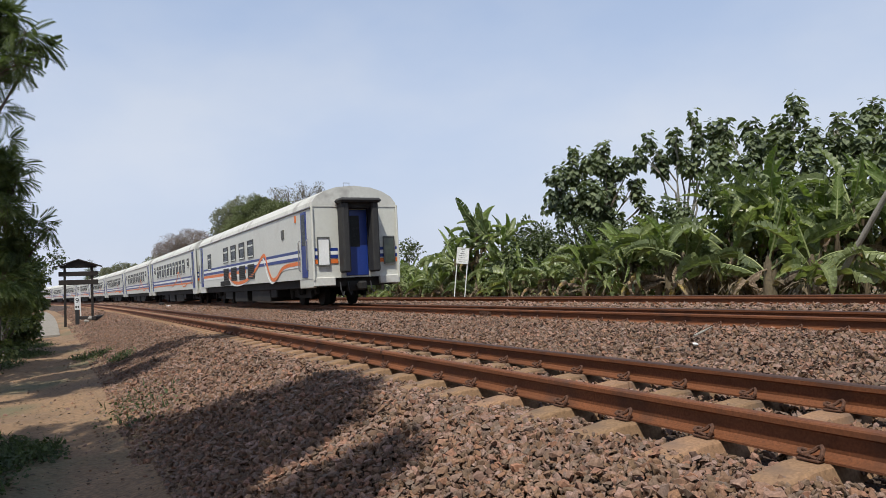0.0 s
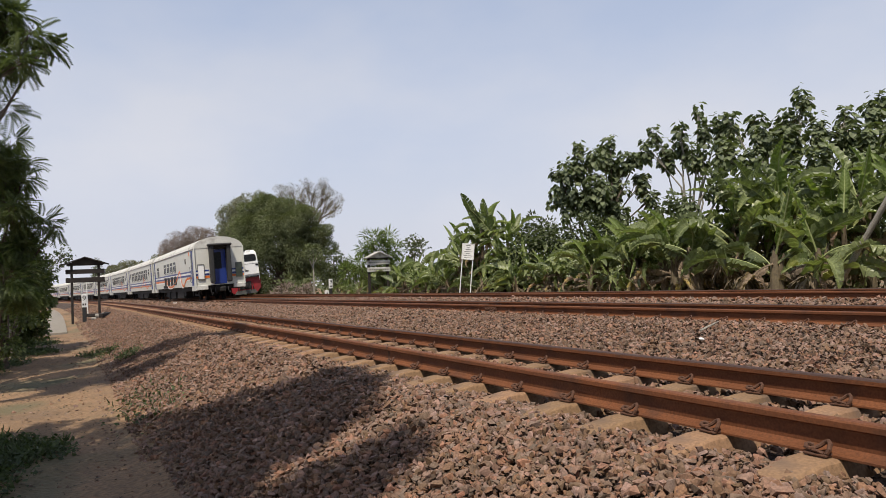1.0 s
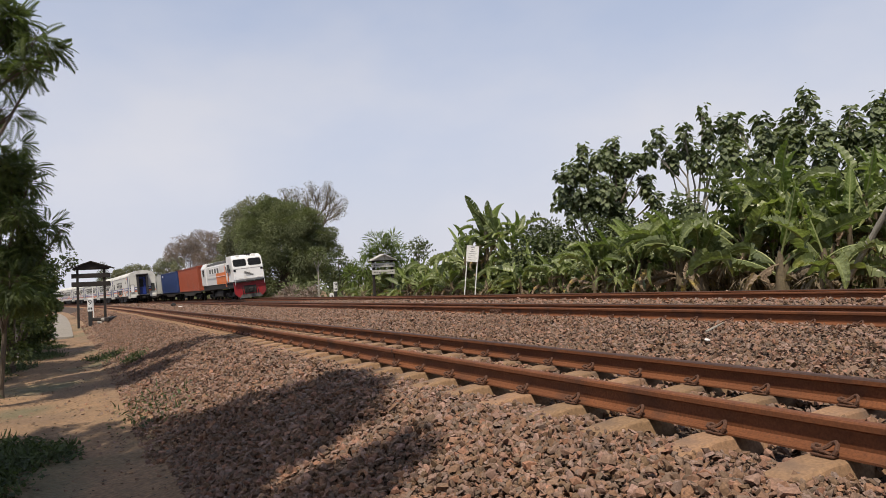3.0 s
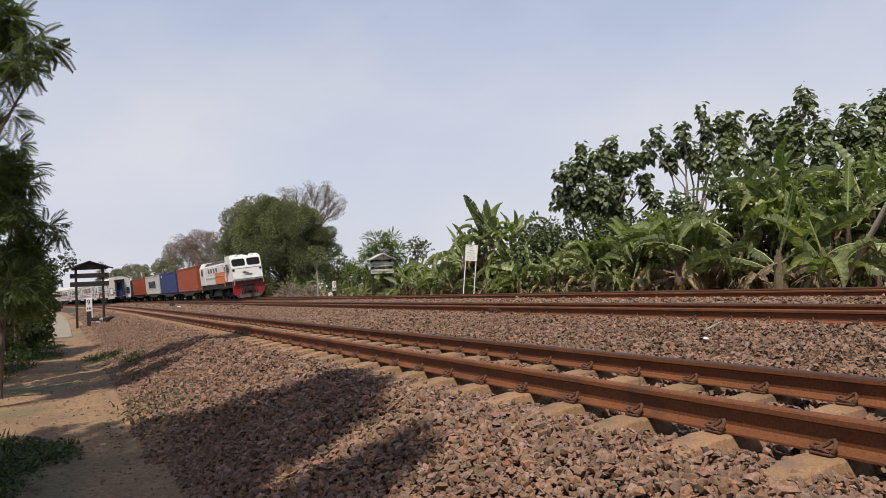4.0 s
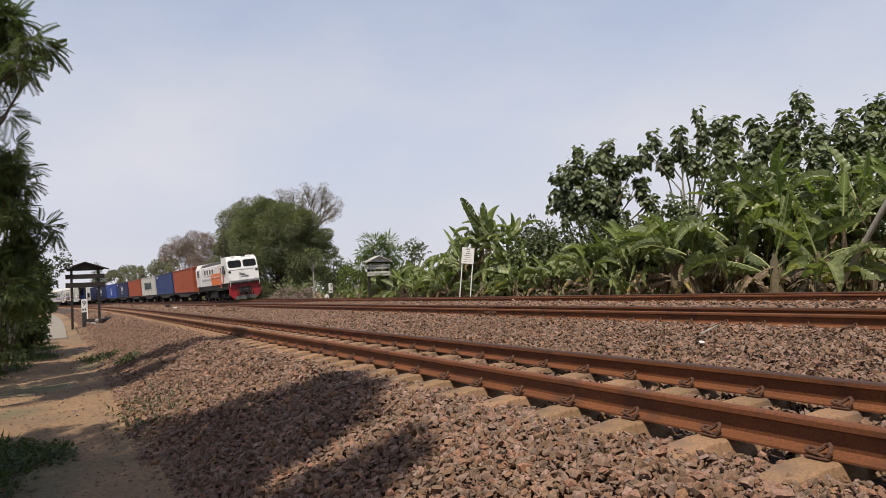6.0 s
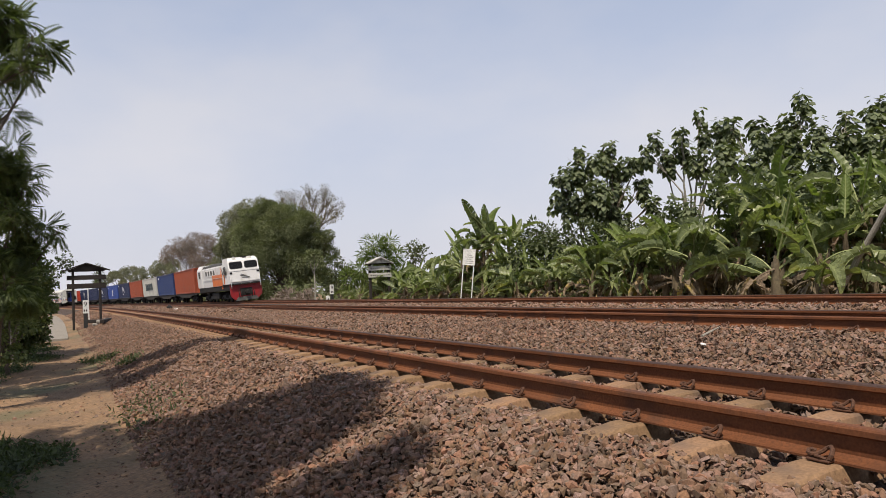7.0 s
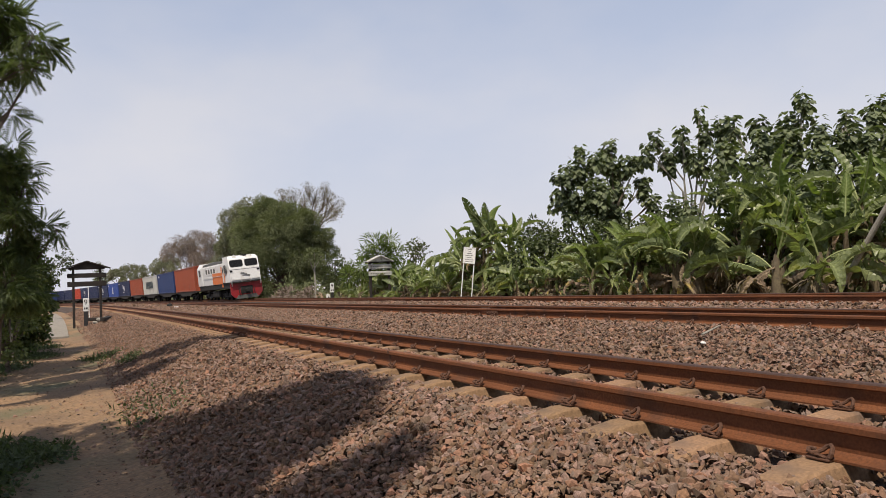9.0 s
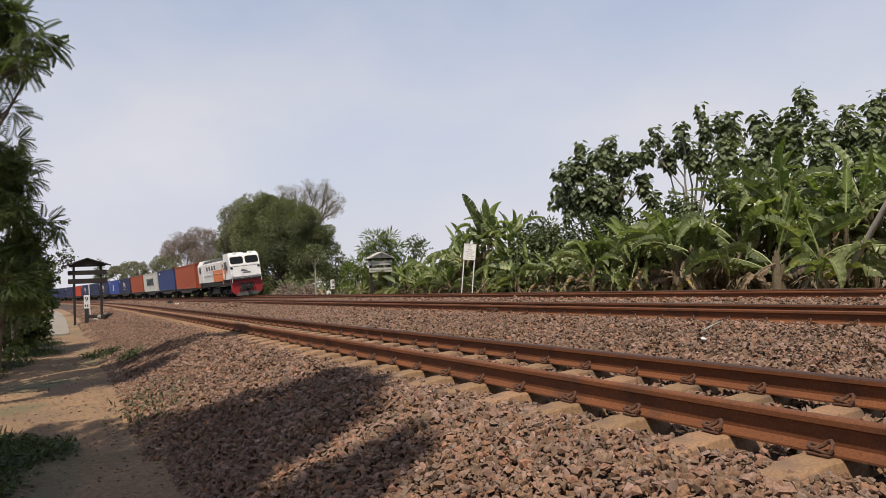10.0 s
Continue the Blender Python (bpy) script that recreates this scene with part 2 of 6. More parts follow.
RUST = material("rusty_rail_steel", (0.225, 0.08, 0.029), (0.145, 0.052, 0.021), 0.72, 0.15, scale=1.6, fine=70, bump=0.35, dist=0.003, coords="World", c3=(0.075, 0.034, 0.02), stain=0.3, stain_scale=3)
RAILHEAD = material("railhead_steel", (0.085, 0.046, 0.036), (0.06, 0.034, 0.028), 0.75, 0.15, scale=2.5, fine=60, bump=0.1, dist=0.002, coords="World")
CLIP = material("rusty_clip", (0.15, 0.07, 0.04), (0.09, 0.045, 0.03), 0.8, 0.2, scale=20, fine=120, bump=0.4, dist=0.002)
SLEEPER = material("sleeper_concrete", (0.34, 0.205, 0.112), (0.25, 0.152, 0.088), 0.9, scale=4, fine=60, bump=0.5, dist=0.006, c3=(0.15, 0.10, 0.07), stain=0.35, stain_scale=3, lone=0.12)
WHITE_PAINT = material("white_coach_paint", (0.61, 0.61, 0.555), (0.56, 0.56, 0.51), 0.42, scale=0.8, fine=12, bump=0.05, dist=0.003, c3=(0.50, 0.48, 0.43), stain=0.12, stain_scale=1.0, spec=0.5, grain=0.15)
ROOF_PAINT = material("dusty_roof_paint", (0.59, 0.585, 0.54), (0.51, 0.505, 0.465), 0.7, scale=0.9, fine=10, bump=0.08, dist=0.004, c3=(0.30, 0.28, 0.26), stain=0.25, stain_scale=1.3, grain=0.15)
BLUE = material("coach_blue_paint", (0.016, 0.04, 0.225), (0.013, 0.032, 0.18), 0.4, scale=2, fine=20, bump=0.03, dist=0.002, grain=0.15)
ORANGE = material("orange_paint", (0.75, 0.19, 0.03), (0.66, 0.16, 0.03), 0.45, scale=2, fine=20, bump=0.03, dist=0.002, grain=0.15)
WHITE = material("white_line_paint", (0.82, 0.82, 0.8), (0.74, 0.74, 0.72), 0.45, scale=2, fine=20, bump=0.03, dist=0.002, grain=0.15)
# black paint, its tone deepened to carry the shade below the coaches
BLACK = material("black_underframe", (0.012, 0.011, 0.011), (0.022, 0.02, 0.018), 0.8, 0.1, scale=3, fine=40, bump=0.3, dist=0.005, c3=(0.035, 0.028, 0.022), stain=0.2)
RUBBER = material("gangway_rubber", (0.02, 0.02, 0.022), (0.035, 0.034, 0.034), 0.75, scale=4, fine=40, bump=0.3, dist=0.004)
GLASS = material("dark_window_glass", (0.010, 0.011, 0.012), (0.016, 0.017, 0.018), 0.25, scale=2, fine=8, bump=0.0, spec=0.12)
SHINY = material("reflecting_window_glass", (0.05, 0.06, 0.05), (0.04, 0.05, 0.04), 0.12, scale=2, fine=8, bump=0.0, spec=0.9)
DARK_LOUVRE = material("dark_grey_louvre", (0.07, 0.07, 0.068), (0.05, 0.05, 0.048), 0.7, 0.1, scale=5, fine=40, bump=0.2, dist=0.003)
STEEL = material("grey_steel", (0.30, 0.30, 0.30), (0.22, 0.22, 0.22), 0.5, 0.4, scale=3, fine=30, bump=0.1, dist=0.003)
LOUVRE = material("grey_louvre", (0.16, 0.16, 0.15), (0.11, 0.11, 0.10), 0.6, 0.2, scale=5, fine=40, bump=0.2, dist=0.003)

# ---- ground ----
def sheet(name, svals, ovals, zfun, mats, label, category, kind="structure"):
    mb = MB()
    ns, no = len(svals), len(ovals)
    for s in svals:
        for o in ovals:
            x, y, _, _ = line(s, o)
            mb.v.append((float(x), float(y), float(zfun(s, o, float(x), float(y)))))
    for i in range(ns - 1):
        for j in range(no - 1):
            a = i * no + j
            mb.f.append((a, a + 1, a + no + 1, a + no))
            mb.m.append(0)
    return tagged(part(name, mb, mats), label, category, "", kind)


def build_ground():
    mb = MB()       # one flat sheet to the horizon, just below the earth that is modelled
    mb.add([(-3000, -3000, -1.4), (3000, -3000, -1.4), (3000, 3000, -1.4), (-3000, 3000, -1.4)], [(0, 1, 2, 3)])
    far = part("ground", mb, GRASS_FAR)
    tagged(far, "flat green scrubland reaching to the horizon", "ground", "", "structure")
    sv = np.concatenate([np.arange(-18, 30, 0.3), np.arange(30, 100, 2), np.arange(100, 400, 8)])
    ov = np.concatenate([[-120, -60, -30, -15, -10, -8, -7], np.arange(-6, -2.0, 0.2)])
    sheet("earth_path", sv, ov, lambda s, o, x, y: ground_z(o) + rough_z(x, y, 0.05), DIRT,
          "trodden dry brown earth path beside the ballast", "ground")
    ov = np.concatenate([[11.8, 12.4, 13, 14, 16, 20, 30, 60, 120]])
    sheet("verge", sv[::3], ov, lambda s, o, x, y: ground_z(o) - 0.02 + rough_z(x, y, 0.04), DIRT,
          "earth verge under the banana plants", "ground")
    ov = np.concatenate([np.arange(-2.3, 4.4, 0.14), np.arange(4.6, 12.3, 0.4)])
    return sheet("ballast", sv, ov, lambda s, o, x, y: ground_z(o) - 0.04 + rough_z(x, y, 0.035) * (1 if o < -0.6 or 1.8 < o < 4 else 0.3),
                 BALLAST, "brown crushed-stone ballast bed under three tracks, darkened for the shade between stones", "ballast")


# ---- tracks ----
RAIL_PROFILE = [(-0.0355, -0.011), (-0.029, -0.003), (-0.015, 0.0), (0.015, 0.0), (0.029, -0.003), (0.0355, -0.011), (0.036, -0.035), (0.010, -0.048), (0.009, -0.125),
                (0.030, -0.142), (0.066, -0.150), (0.066, -0.160), (-0.066, -0.160), (-0.066, -0.150), (-0.030, -0.142), (-0.009, -0.125),
                (-0.010, -0.048), (-0.036, -0.035)]


def rail_mesh(off, z0, outer, no, smin=-16.0):
    sv = np.concatenate([np.arange(smin, 40, 0.8), np.arange(40, 140, 2.5), np.arange(140, 380, 6)])
    mb = MB()
    n = len(RAIL_PROFILE)
    for s in sv:
        c = math.tan(radians(cant(s, no))) * GAUGE if outer else 0.0
        for u, w in RAIL_PROFILE:
            x, y, _, _ = line(s, off + u)
            mb.v.append((float(x), float(y), z0 + c + w))
    for i in range(len(sv) - 1):
        for j in range(n):
            k = (j + 1) % n
            mb.f.append((i * n + j, i * n + k, (i + 1) * n + k, (i + 1) * n + j))
            mb.m.append(1 if j in (0, 1, 2, 3, 4) else 0)
    return mb


def sleeper_mesh():
    """Concrete sleeper, 2 m long, tapering up from its base, its shoulders sloping down to the ends; local x across the track."""
    mb = MB()
    secs = [(-1.0, 0.085, 0.15, -0.06), (-0.98, 0.09, 0.15, -0.04), (-0.70, 0.092, 0.15, 0.0), (-0.36, 0.092, 0.15, 0.0), (0.0, 0.08, 0.14, -0.03),
            (0.36, 0.092, 0.15, 0.0), (0.70, 0.092, 0.15, 0.0), (0.98, 0.09, 0.15, -0.04), (1.0, 0.085, 0.15, -0.06)]
    vs = []
    for x, a, b, z in secs:
        vs += [(x, -b, -0.22), (x, -a, z - 0.012), (x, -a + 0.012, z), (x, a - 0.012, z), (x, a, z - 0.012), (x, b, -0.22)]
    fs = []
    for i in range(len(secs) - 1):
        for j in range(6):
            k = (j + 1) % 6
            fs.append((i * 6 + j, i * 6 + k, i * 6 + 6 + k, i * 6 + 6 + j))
    fs += [tuple(range(6)), tuple(range(len(vs) - 6, len(vs)))[::-1]]
    return mb.add(vs, fs).mesh("sleeper", SLEEPER)


def clip_mesh(side):
    """Spring clip: a bent round bar on the rail foot; local x across the track, away from the rail."""
    mb = MB()
    pts = [(0.045, -0.075, 0.020), (0.035, -0.088, 0.05), (0.012, -0.082, 0.085), (-0.006, -0.058, 0.10), (-0.008, -0.03, 0.088), (0.006, -0.006, 0.062),
           (0.028, 0.02, 0.044), (0.05, 0.045, 0.038), (0.046, 0.078, 0.045), (0.022, 0.092, 0.056), (0.0, 0.082, 0.058), (-0.012, 0.06, 0.048)]
    mb.tube([(side * x, y, z) for x, y, z in pts], 0.016, 7)
    pts = [(0.05, -0.055, 0.02), (0.062, -0.02, 0.034), (0.05, 0.02, 0.03), (0.02, 0.04, 0.022)]
    mb.tube([(side * x, y, z) for x, y, z in pts], 0.012, 6)
    mb.box((side * 0.03, 0.0, 0.004), (0.08, 0.17, 0.02), 0.006)
    return mb.mesh("clip", CLIP)


def joint_mesh():
    """Fishplate with four bolts, along local y, on the camera's side of a rail."""
    mb = MB()
    mb.box((-0.022, 0, -0.088), (0.024, 0.46, 0.075), 0.006)
    for y in (-0.17, -0.06, 0.06, 0.17):
        mb.tube([(-0.03, y, -0.088), (-0.06, y, -0.088)], 0.016, 6)
    return mb.mesh("joint_bar", CLIP)


def build_tracks():
    sl, cl, cr, jm = sleeper_mesh(), clip_mesh(-1), clip_mesh(1), joint_mesh()
    made = []
    for no, (off, z0) in enumerate(TRACKS):
        tr = thing("railway_track", ("rusty rails on concrete sleepers, empty near track", "rusty rails of the middle track in brown ballast",
                                     "rusty rails of the far track carrying the freight train")[no], "railway track", "railway tracks")
        part("rail", rail_mesh(off, z0, False, no), [RUST, RUST], tr)
        part("rail", rail_mesh(off + GAUGE, z0, True, no), [RUST, RAILHEAD], tr)
        first, count = ((-10, 250), (-6, 110), (-2, 70))[no]
        for i in range(first, first + count):
            s = 2.08 + 0.5975 * i + (0.0 if no == 0 else random.uniform(-0.02, 0.02))
            x, y, hx, hy = line(s, off + GAUGE / 2)
            tilt = cant(s, no)
            lift = math.tan(radians(tilt)) * GAUGE / 2
            m = pose(float(x), float(y), z0 - 0.162 + lift, 0, -tilt, heading(s) - 90 + random.uniform(-0.6, 0.6))
            ob = new("sleeper", sl)
            ob.parent, ob.matrix_basis = tr, m
            if (no == 0 and i < 60) or (no == 1 and i < 40):
                for k, (u, me) in enumerate(((-GAUGE / 2 - 0.06, cl), (-GAUGE / 2 + 0.06, cr), (GAUGE / 2 - 0.06, cl), (GAUGE / 2 + 0.06, cr))):
                    if no == 1 and k in (1, 3):
                        continue
                    c = new("clip", me)
                    c.parent, c.matrix_basis = tr, m @ pose(u, 0, 0.008, 0, 0, random.uniform(-6, 6)) @ Matrix.Diagonal((0.68, 0.64, 0.6, 1))
        for s, o in (((7.05, 0.0),), (), ())[no]:      # weld collar
            x, y, _, _ = line(s, off + o)
            wm = MB().box((0, 0, -0.018), (0.076, 0.05, 0.04), 0.006).box((0, 0, -0.09), (0.03, 0.045, 0.1), 0.006)
            part("weld", wm, CLIP, tr).matrix_basis = pose(float(x), float(y), z0, 0, 0, heading(s) - 90)
        for s, o in ((), ((12.95, 0.0), (15, GAUGE)), ())[no]:
            x, y, _, _ = line(s, off + o)
            j = new("joint_bar", jm)
            j.parent, j.matrix_basis = tr, pose(float(x), float(y), z0, 0, 0, heading(s) - 90)
        made.append(tr)
    return made


# ---- trains ----
def track_pose(no, s, tilt_more=0.0):
    """Pose of a vehicle whose middle stands at s on a track: local x ahead, y to its left, z up from the railheads."""
    off, z0 = TRACKS[no]
    x, y, _, _ = line(s, off + GAUGE / 2)
    c = cant(s, no)
    return pose(float(x), float(y), z0 + math.tan(radians(c)) * GAUGE / 2, -c, 0, heading(s))


def wheelset(parent, x, r=0.39):
    for sy in (-1, 1):
        mb = MB()
        y = sy * 0.535
        mb.tube([(x, y - 0.065, r), (x, y + 0.065, r)], r, 20)
        mb.tube([(x, y - sy * 0.065, r), (x, y - sy * 0.095, r)], r + 0.027, 20)
        part("wheel", mb, BLACK, parent)


def bogie(parent, x, wb=2.2):
    b = MB()
    for sy in (-1, 1):
        b.prism([(x - wb / 2 - 0.45, 0.42), (x - wb / 2 - 0.4, 0.62), (x - 0.5, 0.66), (x - 0.35, 0.38), (x + 0.35, 0.38), (x + 0.5, 0.66),
                 (x + wb / 2 + 0.4, 0.62), (x + wb / 2 + 0.45, 0.42), (x + wb / 2, 0.34), (x + 0.5, 0.28), (x - 0.5, 0.28), (x - wb / 2, 0.34)],
                "y", sy * 0.86 - 0.06, sy * 0.86 + 0.06)
        for k in (-0.18, 0.18):
            b.tube([(x + k, sy * 0.93, 0.42), (x + k, sy * 0.93, 0.85)], 0.09, 8)
        for k in (-wb / 2, wb / 2):
            b.box((x + k, sy * 0.93, 0.40), (0.3, 0.14, 0.28), 0.03)
    b.box((x, 0, 0.6), (0.5, 1.7, 0.2), 0.03)
    bg = part("bogie", b, BLACK, parent)
    for k in (-wb / 2, wb / 2):
        wheelset(bg, x + k)
    return bg


COACH_L = 20.0
ROOF = [(-1.49, 2.95), (-1.44, 3.10), (-1.28, 3.28), (-1.0, 3.43), (-0.6, 3.55), (0.0, 3.60), (0.6, 3.55), (1.0, 3.43), (1.28, 3.28), (1.44, 3.10), (1.49, 2.95)]


def stripes(parent, y, sx0, sx1, z, last=5, first=0):
    for name, dz, h, mt in (("stripe", 0.0, 0.09, BLUE), ("stripe", -0.105, 0.105, WHITE), ("stripe", -0.215, 0.10, BLUE), ("stripe", -0.36, 0.12, ORANGE), ("stripe", -0.47, 0.09, WHITE))[first:last]:
        mb = MB().box(((sx0 + sx1) / 2, y, z + dz), (abs(sx1 - sx0), 0.008, h), 0.0)
        part(name, mb, mt, parent)


def ribbon(y, pts, width):
    """A flat painted band along points (x, z) on a side wall at y."""
    mb = MB()
    n = len(pts)
    vs = []
    for i, (x, z) in enumerate(pts):
        a, b = pts[max(i - 1, 0)], pts[min(i + 1, n - 1)]
        dx, dz = b[0] - a[0], b[1] - a[1]
        q = math.hypot(dx, dz)
        nx, nz = -dz / q * width / 2, dx / q * width / 2
        for yy in (y - 0.004, y + 0.004):
            vs += [(x + nx, yy, z + nz), (x - nx, yy, z - nz)]
    fs = []
    for i in range(n - 1):
        a, b = i * 4, i * 4 + 4
        fs += [(a, a + 1, b + 1, b), (a + 2, b + 2, b + 3, a + 3), (a, b, b + 2, a + 2), (a + 1, a + 3, b + 3, b + 1)]
    return mb.add(vs, fs)


def curve_points(ctrl, n=8):
    out = []
    for i in range(len(ctrl) - 1):
        p0, p1, p2, p3 = (ctrl[max(0, min(len(ctrl) - 1, i + k))] for k in (-1, 0, 1, 2))
        for j in range(n):
            t = j / n
            out.append(tuple(0.5 * (2 * p1[k] + (p2[k] - p0[k]) * t + (2 * p0[k] - 5 * p1[k] + 4 * p2[k] - p3[k]) * t * t
                                    + (3 * p1[k] - p0[k] - 3 * p2[k] + p3[k]) * t ** 3) for k in (0, 1)))
    return out + [ctrl[-1]]


def window(parent, x, y, z, w, h, louvre=False):
    sy = 1 if y > 0 else -1
    fr = MB()
    for dx, dz, ww, hh in ((-w / 2, 0, 0.05, h), (w / 2, 0, 0.05, h), (0, h / 2, w + 0.05, 0.05), (0, -h / 2, w + 0.05, 0.05)):
        fr.box((x + dx, y + sy * 0.008, z + dz), (ww, 0.03, hh), 0.006)
    if louvre:
        for k in range(7):
            fr.box((x, y + sy * 0.006, z - h / 2 + (k + 0.5) * h / 7), (w, 0.03, h / 7 * 0.55), 0.0)
        wn_ = part("louvre", fr, DARK_LOUVRE, parent)
        part("backing", MB().box((x, y + sy * 0.001, z), (w, 0.012, h)), BLACK, wn_)
        return
    wn_ = part("window", fr, DARK_LOUVRE, parent)
    part("transom", MB().box((x, y + sy * 0.010, z + h * 0.2), (w * 0.92, 0.02, 0.07), 0.0).box((x, y + sy * 0.02, z - h / 2 + 0.02), (w + 0.02, 0.03, 0.05), 0.008), WHITE_PAINT, wn_)
    part("pane", MB().box((x, y + sy * 0.001, z), (w, 0.012, h)), GLASS, wn_)


def build_coach(last):
    c = thing("passenger_coach", "white passenger coach with blue and orange stripes" + (" and louvred sides" if last else " and windows"),
              "railway coach", "coaches of the passenger train")
    h = COACH_L / 2
    body = MB()
    body.prism([(-1.49, 0.80), (-1.49, 2.95), (1.49, 2.95), (1.49, 0.80)], "x", -h + 0.02, h - 0.02)
    # door steps hang below the ends of the sides
    for sx in (-1, 1):
        for sy in (-1, 1):
            body.box((sx * (h - 0.75), sy * 1.42, 0.68), (1.35, 0.12, 0.30), 0.02)
    bd = part("body", body, WHITE_PAINT, c)
    rf = MB().prism(ROOF, "x", -h, h)
    roof = part("roof", rf, ROOF_PAINT, c, flat=True)
    for sy in (-1, 1):
        part("gutter", MB().box((0, sy * 1.5, 2.93), (COACH_L, 0.05, 0.05), 0.012), STEEL, roof)
    for sx in (-1, 1):
        for y in (-1.46, 1.46):
            part("corner_pipe", MB().tube([(sx * (h + 0.03), y, 0.75), (sx * (h + 0.03), y, 3.0)], 0.04, 8), WHITE_PAINT, bd)
        g = MB()
        for y in (-0.50, 0.50):
            g.box((sx * (h + 0.26), y, 2.0), (0.50, 0.24, 2.12), 0.05)
        g.box((sx * (h + 0.30), 0, 3.10), (0.62, 1.40, 0.14), 0.06)
        g.box((sx * (h + 0.18), 0, 2.98), (0.34, 1.16, 0.2), 0.03)
        part("gangway", g, RUBBER, c, "black rubber gangway frame")
        dr = MB().box((sx * (h + 0.015), 0, 1.85), (0.04, 0.76, 2.0), 0.01)
        d = part("end_door", dr, BLUE, c, "blue end door with a dark pane")
        part("pane", MB().box((sx * (h + 0.04), 0.10, 2.2), (0.012, 0.42, 0.95)), GLASS, d)
        for y in (-1.12, 1.12):
            part("buffer_beam", MB().box((sx * (h - 0.02), y, 0.70), (0.12, 0.72, 0.26), 0.02), ROOF_PAINT, c)
        bf = MB()
        bf.box((sx * (h - 0.15), 0, 0.62), (0.3, 0.6, 0.3), 0.03)
        bf.tube([(sx * h, 0, 0.62), (sx * (h + 0.35), 0, 0.62)], 0.09, 10)
        bf.box((sx * (h + 0.38), 0, 0.62), (0.25, 0.26, 0.28), 0.05)
        part("coupler", bf, BLACK, c)
        if sx < 0:
            hose = MB()
            for y, k in ((0.36, 0.0), (-0.42, 0.05), (0.62, -0.05)):
                hose.tube([(-h - 0.05, y, 0.75), (-h - 0.16, y + 0.02, 0.5), (-h - 0.15, y - 0.05, 0.34 + k), (-h - 0.05, y - 0.12, 0.45)], 0.022, 6)
            part("hose", hose, RUBBER, c)
            for y, name, mt in ((1.12, "end_hatch", WHITE), (-1.14, "end_window", SHINY)):
                q = part(name, MB().box((-h - 0.02, y, 1.60), (0.03, 0.36, 0.80), 0.01), mt, c)
                fr = MB()
                for dy in (-0.19, 0.19):
                    fr.box((-h - 0.03, y + dy, 1.60), (0.04, 0.025, 0.84), 0.0)
                for dz in (-0.42, 0.42):
                    fr.box((-h - 0.03, y, 1.60 + dz), (0.05, 0.40, 0.04), 0.0)
                part("frame", fr, LOUVRE, q)
            for y in (-1.04, 1.04):
                for z, hh, mt in ((1.66, 0.09, BLUE), (1.555, 0.105, WHITE), (1.445, 0.10, BLUE), (1.30, 0.12, ORANGE)):
                    part("stripe", MB().box((-h + 0.012, y, z), (0.03, 0.80, hh)), mt, c)
            part("roof_step", MB().tube([(-h + 0.15, 0.1, 3.55), (-h + 0.15, 0.1, 3.70), (-h + 0.15, 0.3, 3.70), (-h + 0.15, 0.3, 3.55)], 0.012, 6), STEEL, c)
    for sy in (-1, 1):
        y = sy * 1.496
        for sx in (-1, 1):
            x = sx * (h - 0.78)
            d = part("side_door", MB().box((x, y, 1.85), (0.56, 0.03, 2.0), 0.01), BLUE, c, "blue side door")
            part("pane", MB().box((x, y + sy * 0.014, 2.3), (0.38, 0.012, 0.95)), GLASS, d)
            part("kick_plate", MB().box((x, y + sy * 0.014, 1.35), (0.5, 0.012, 0.7)), BLUE, d)
            for dx in (-0.42, 0.42):
                part("handrail", MB().tube([(x + dx, y + sy * 0.02, 1.05), (x + dx, y + sy * 0.07, 1.1), (x + dx, y + sy * 0.07, 1.95), (x + dx, y + sy * 0.02, 2.0)], 0.018, 6), STEEL, c)
        if last:
            stripes(c, y, -h + 1.25, -h + 5.6, 1.67, 3)
            stripes(c, y, -h + 5.6, h - 1.25, 1.67, 3)
            stripes(c, y, -h + 9.0, h - 1.25, 1.67, 5, 3)
            sw = curve_points([(-h + 1.25, 1.31), (-h + 2.7, 1.29), (-h + 3.5, 1.18), (-h + 4.2, 0.92), (-h + 4.8, 0.90), (-h + 5.3, 1.25), (-h + 5.7, 1.74), (-h + 6.1, 1.76), (-h + 6.9, 1.45),
                               (-h + 8.0, 1.1), (-h + 9.6, 0.90), (-h + 11.2, 0.92), (-h + 12.4, 1.25)])
            part("swoosh", ribbon(y + sy * 0.004, [(x + 0.25, z - 0.1) for x, z in sw], 0.06), WHITE, c)
            part("swoosh", ribbon(y + sy * 0.010, sw, 0.125), ORANGE, c, "curling orange painted band")
            for x in (8.0, 9.6, 11.25, 12.9):
                window(c, -h + x, y, 2.16, 0.95, 0.64)
                window(c, -h + x, y, 1.28, 1.05, 0.52, True)
            window(c, -h + 17.0, y, 2.02, 0.8, 0.74)
            part("switch_box", MB().box((-h + 3.2, y, 2.35), (0.30, 0.05, 0.30), 0.01), LOUVRE, c)
            part("marker", MB().box((-h + 1.65, y, 2.72), (0.12, 0.04, 0.22), 0.01), ORANGE, c)
            part("tail_panel", MB().box((-h + 13.2, y, 0.92), (2.2, 0.03, 0.2), 0.01), BLACK, c)
        else:
            stripes(c, y, -h + 1.25, h - 1.25, 1.50, 3)
            part("stripe", MB().box((0, y, 1.16), (COACH_L - 2.5, 0.008, 0.07)), ORANGE, c)
            for i in range(10):
                window(c, -h + 4.0 + i * 1.33, y, 2.14, 0.72, 0.80)
            for x in (2.4, h * 2 - 2.4):
                window(c, -h + x, y, 2.30, 0.5, 0.45)
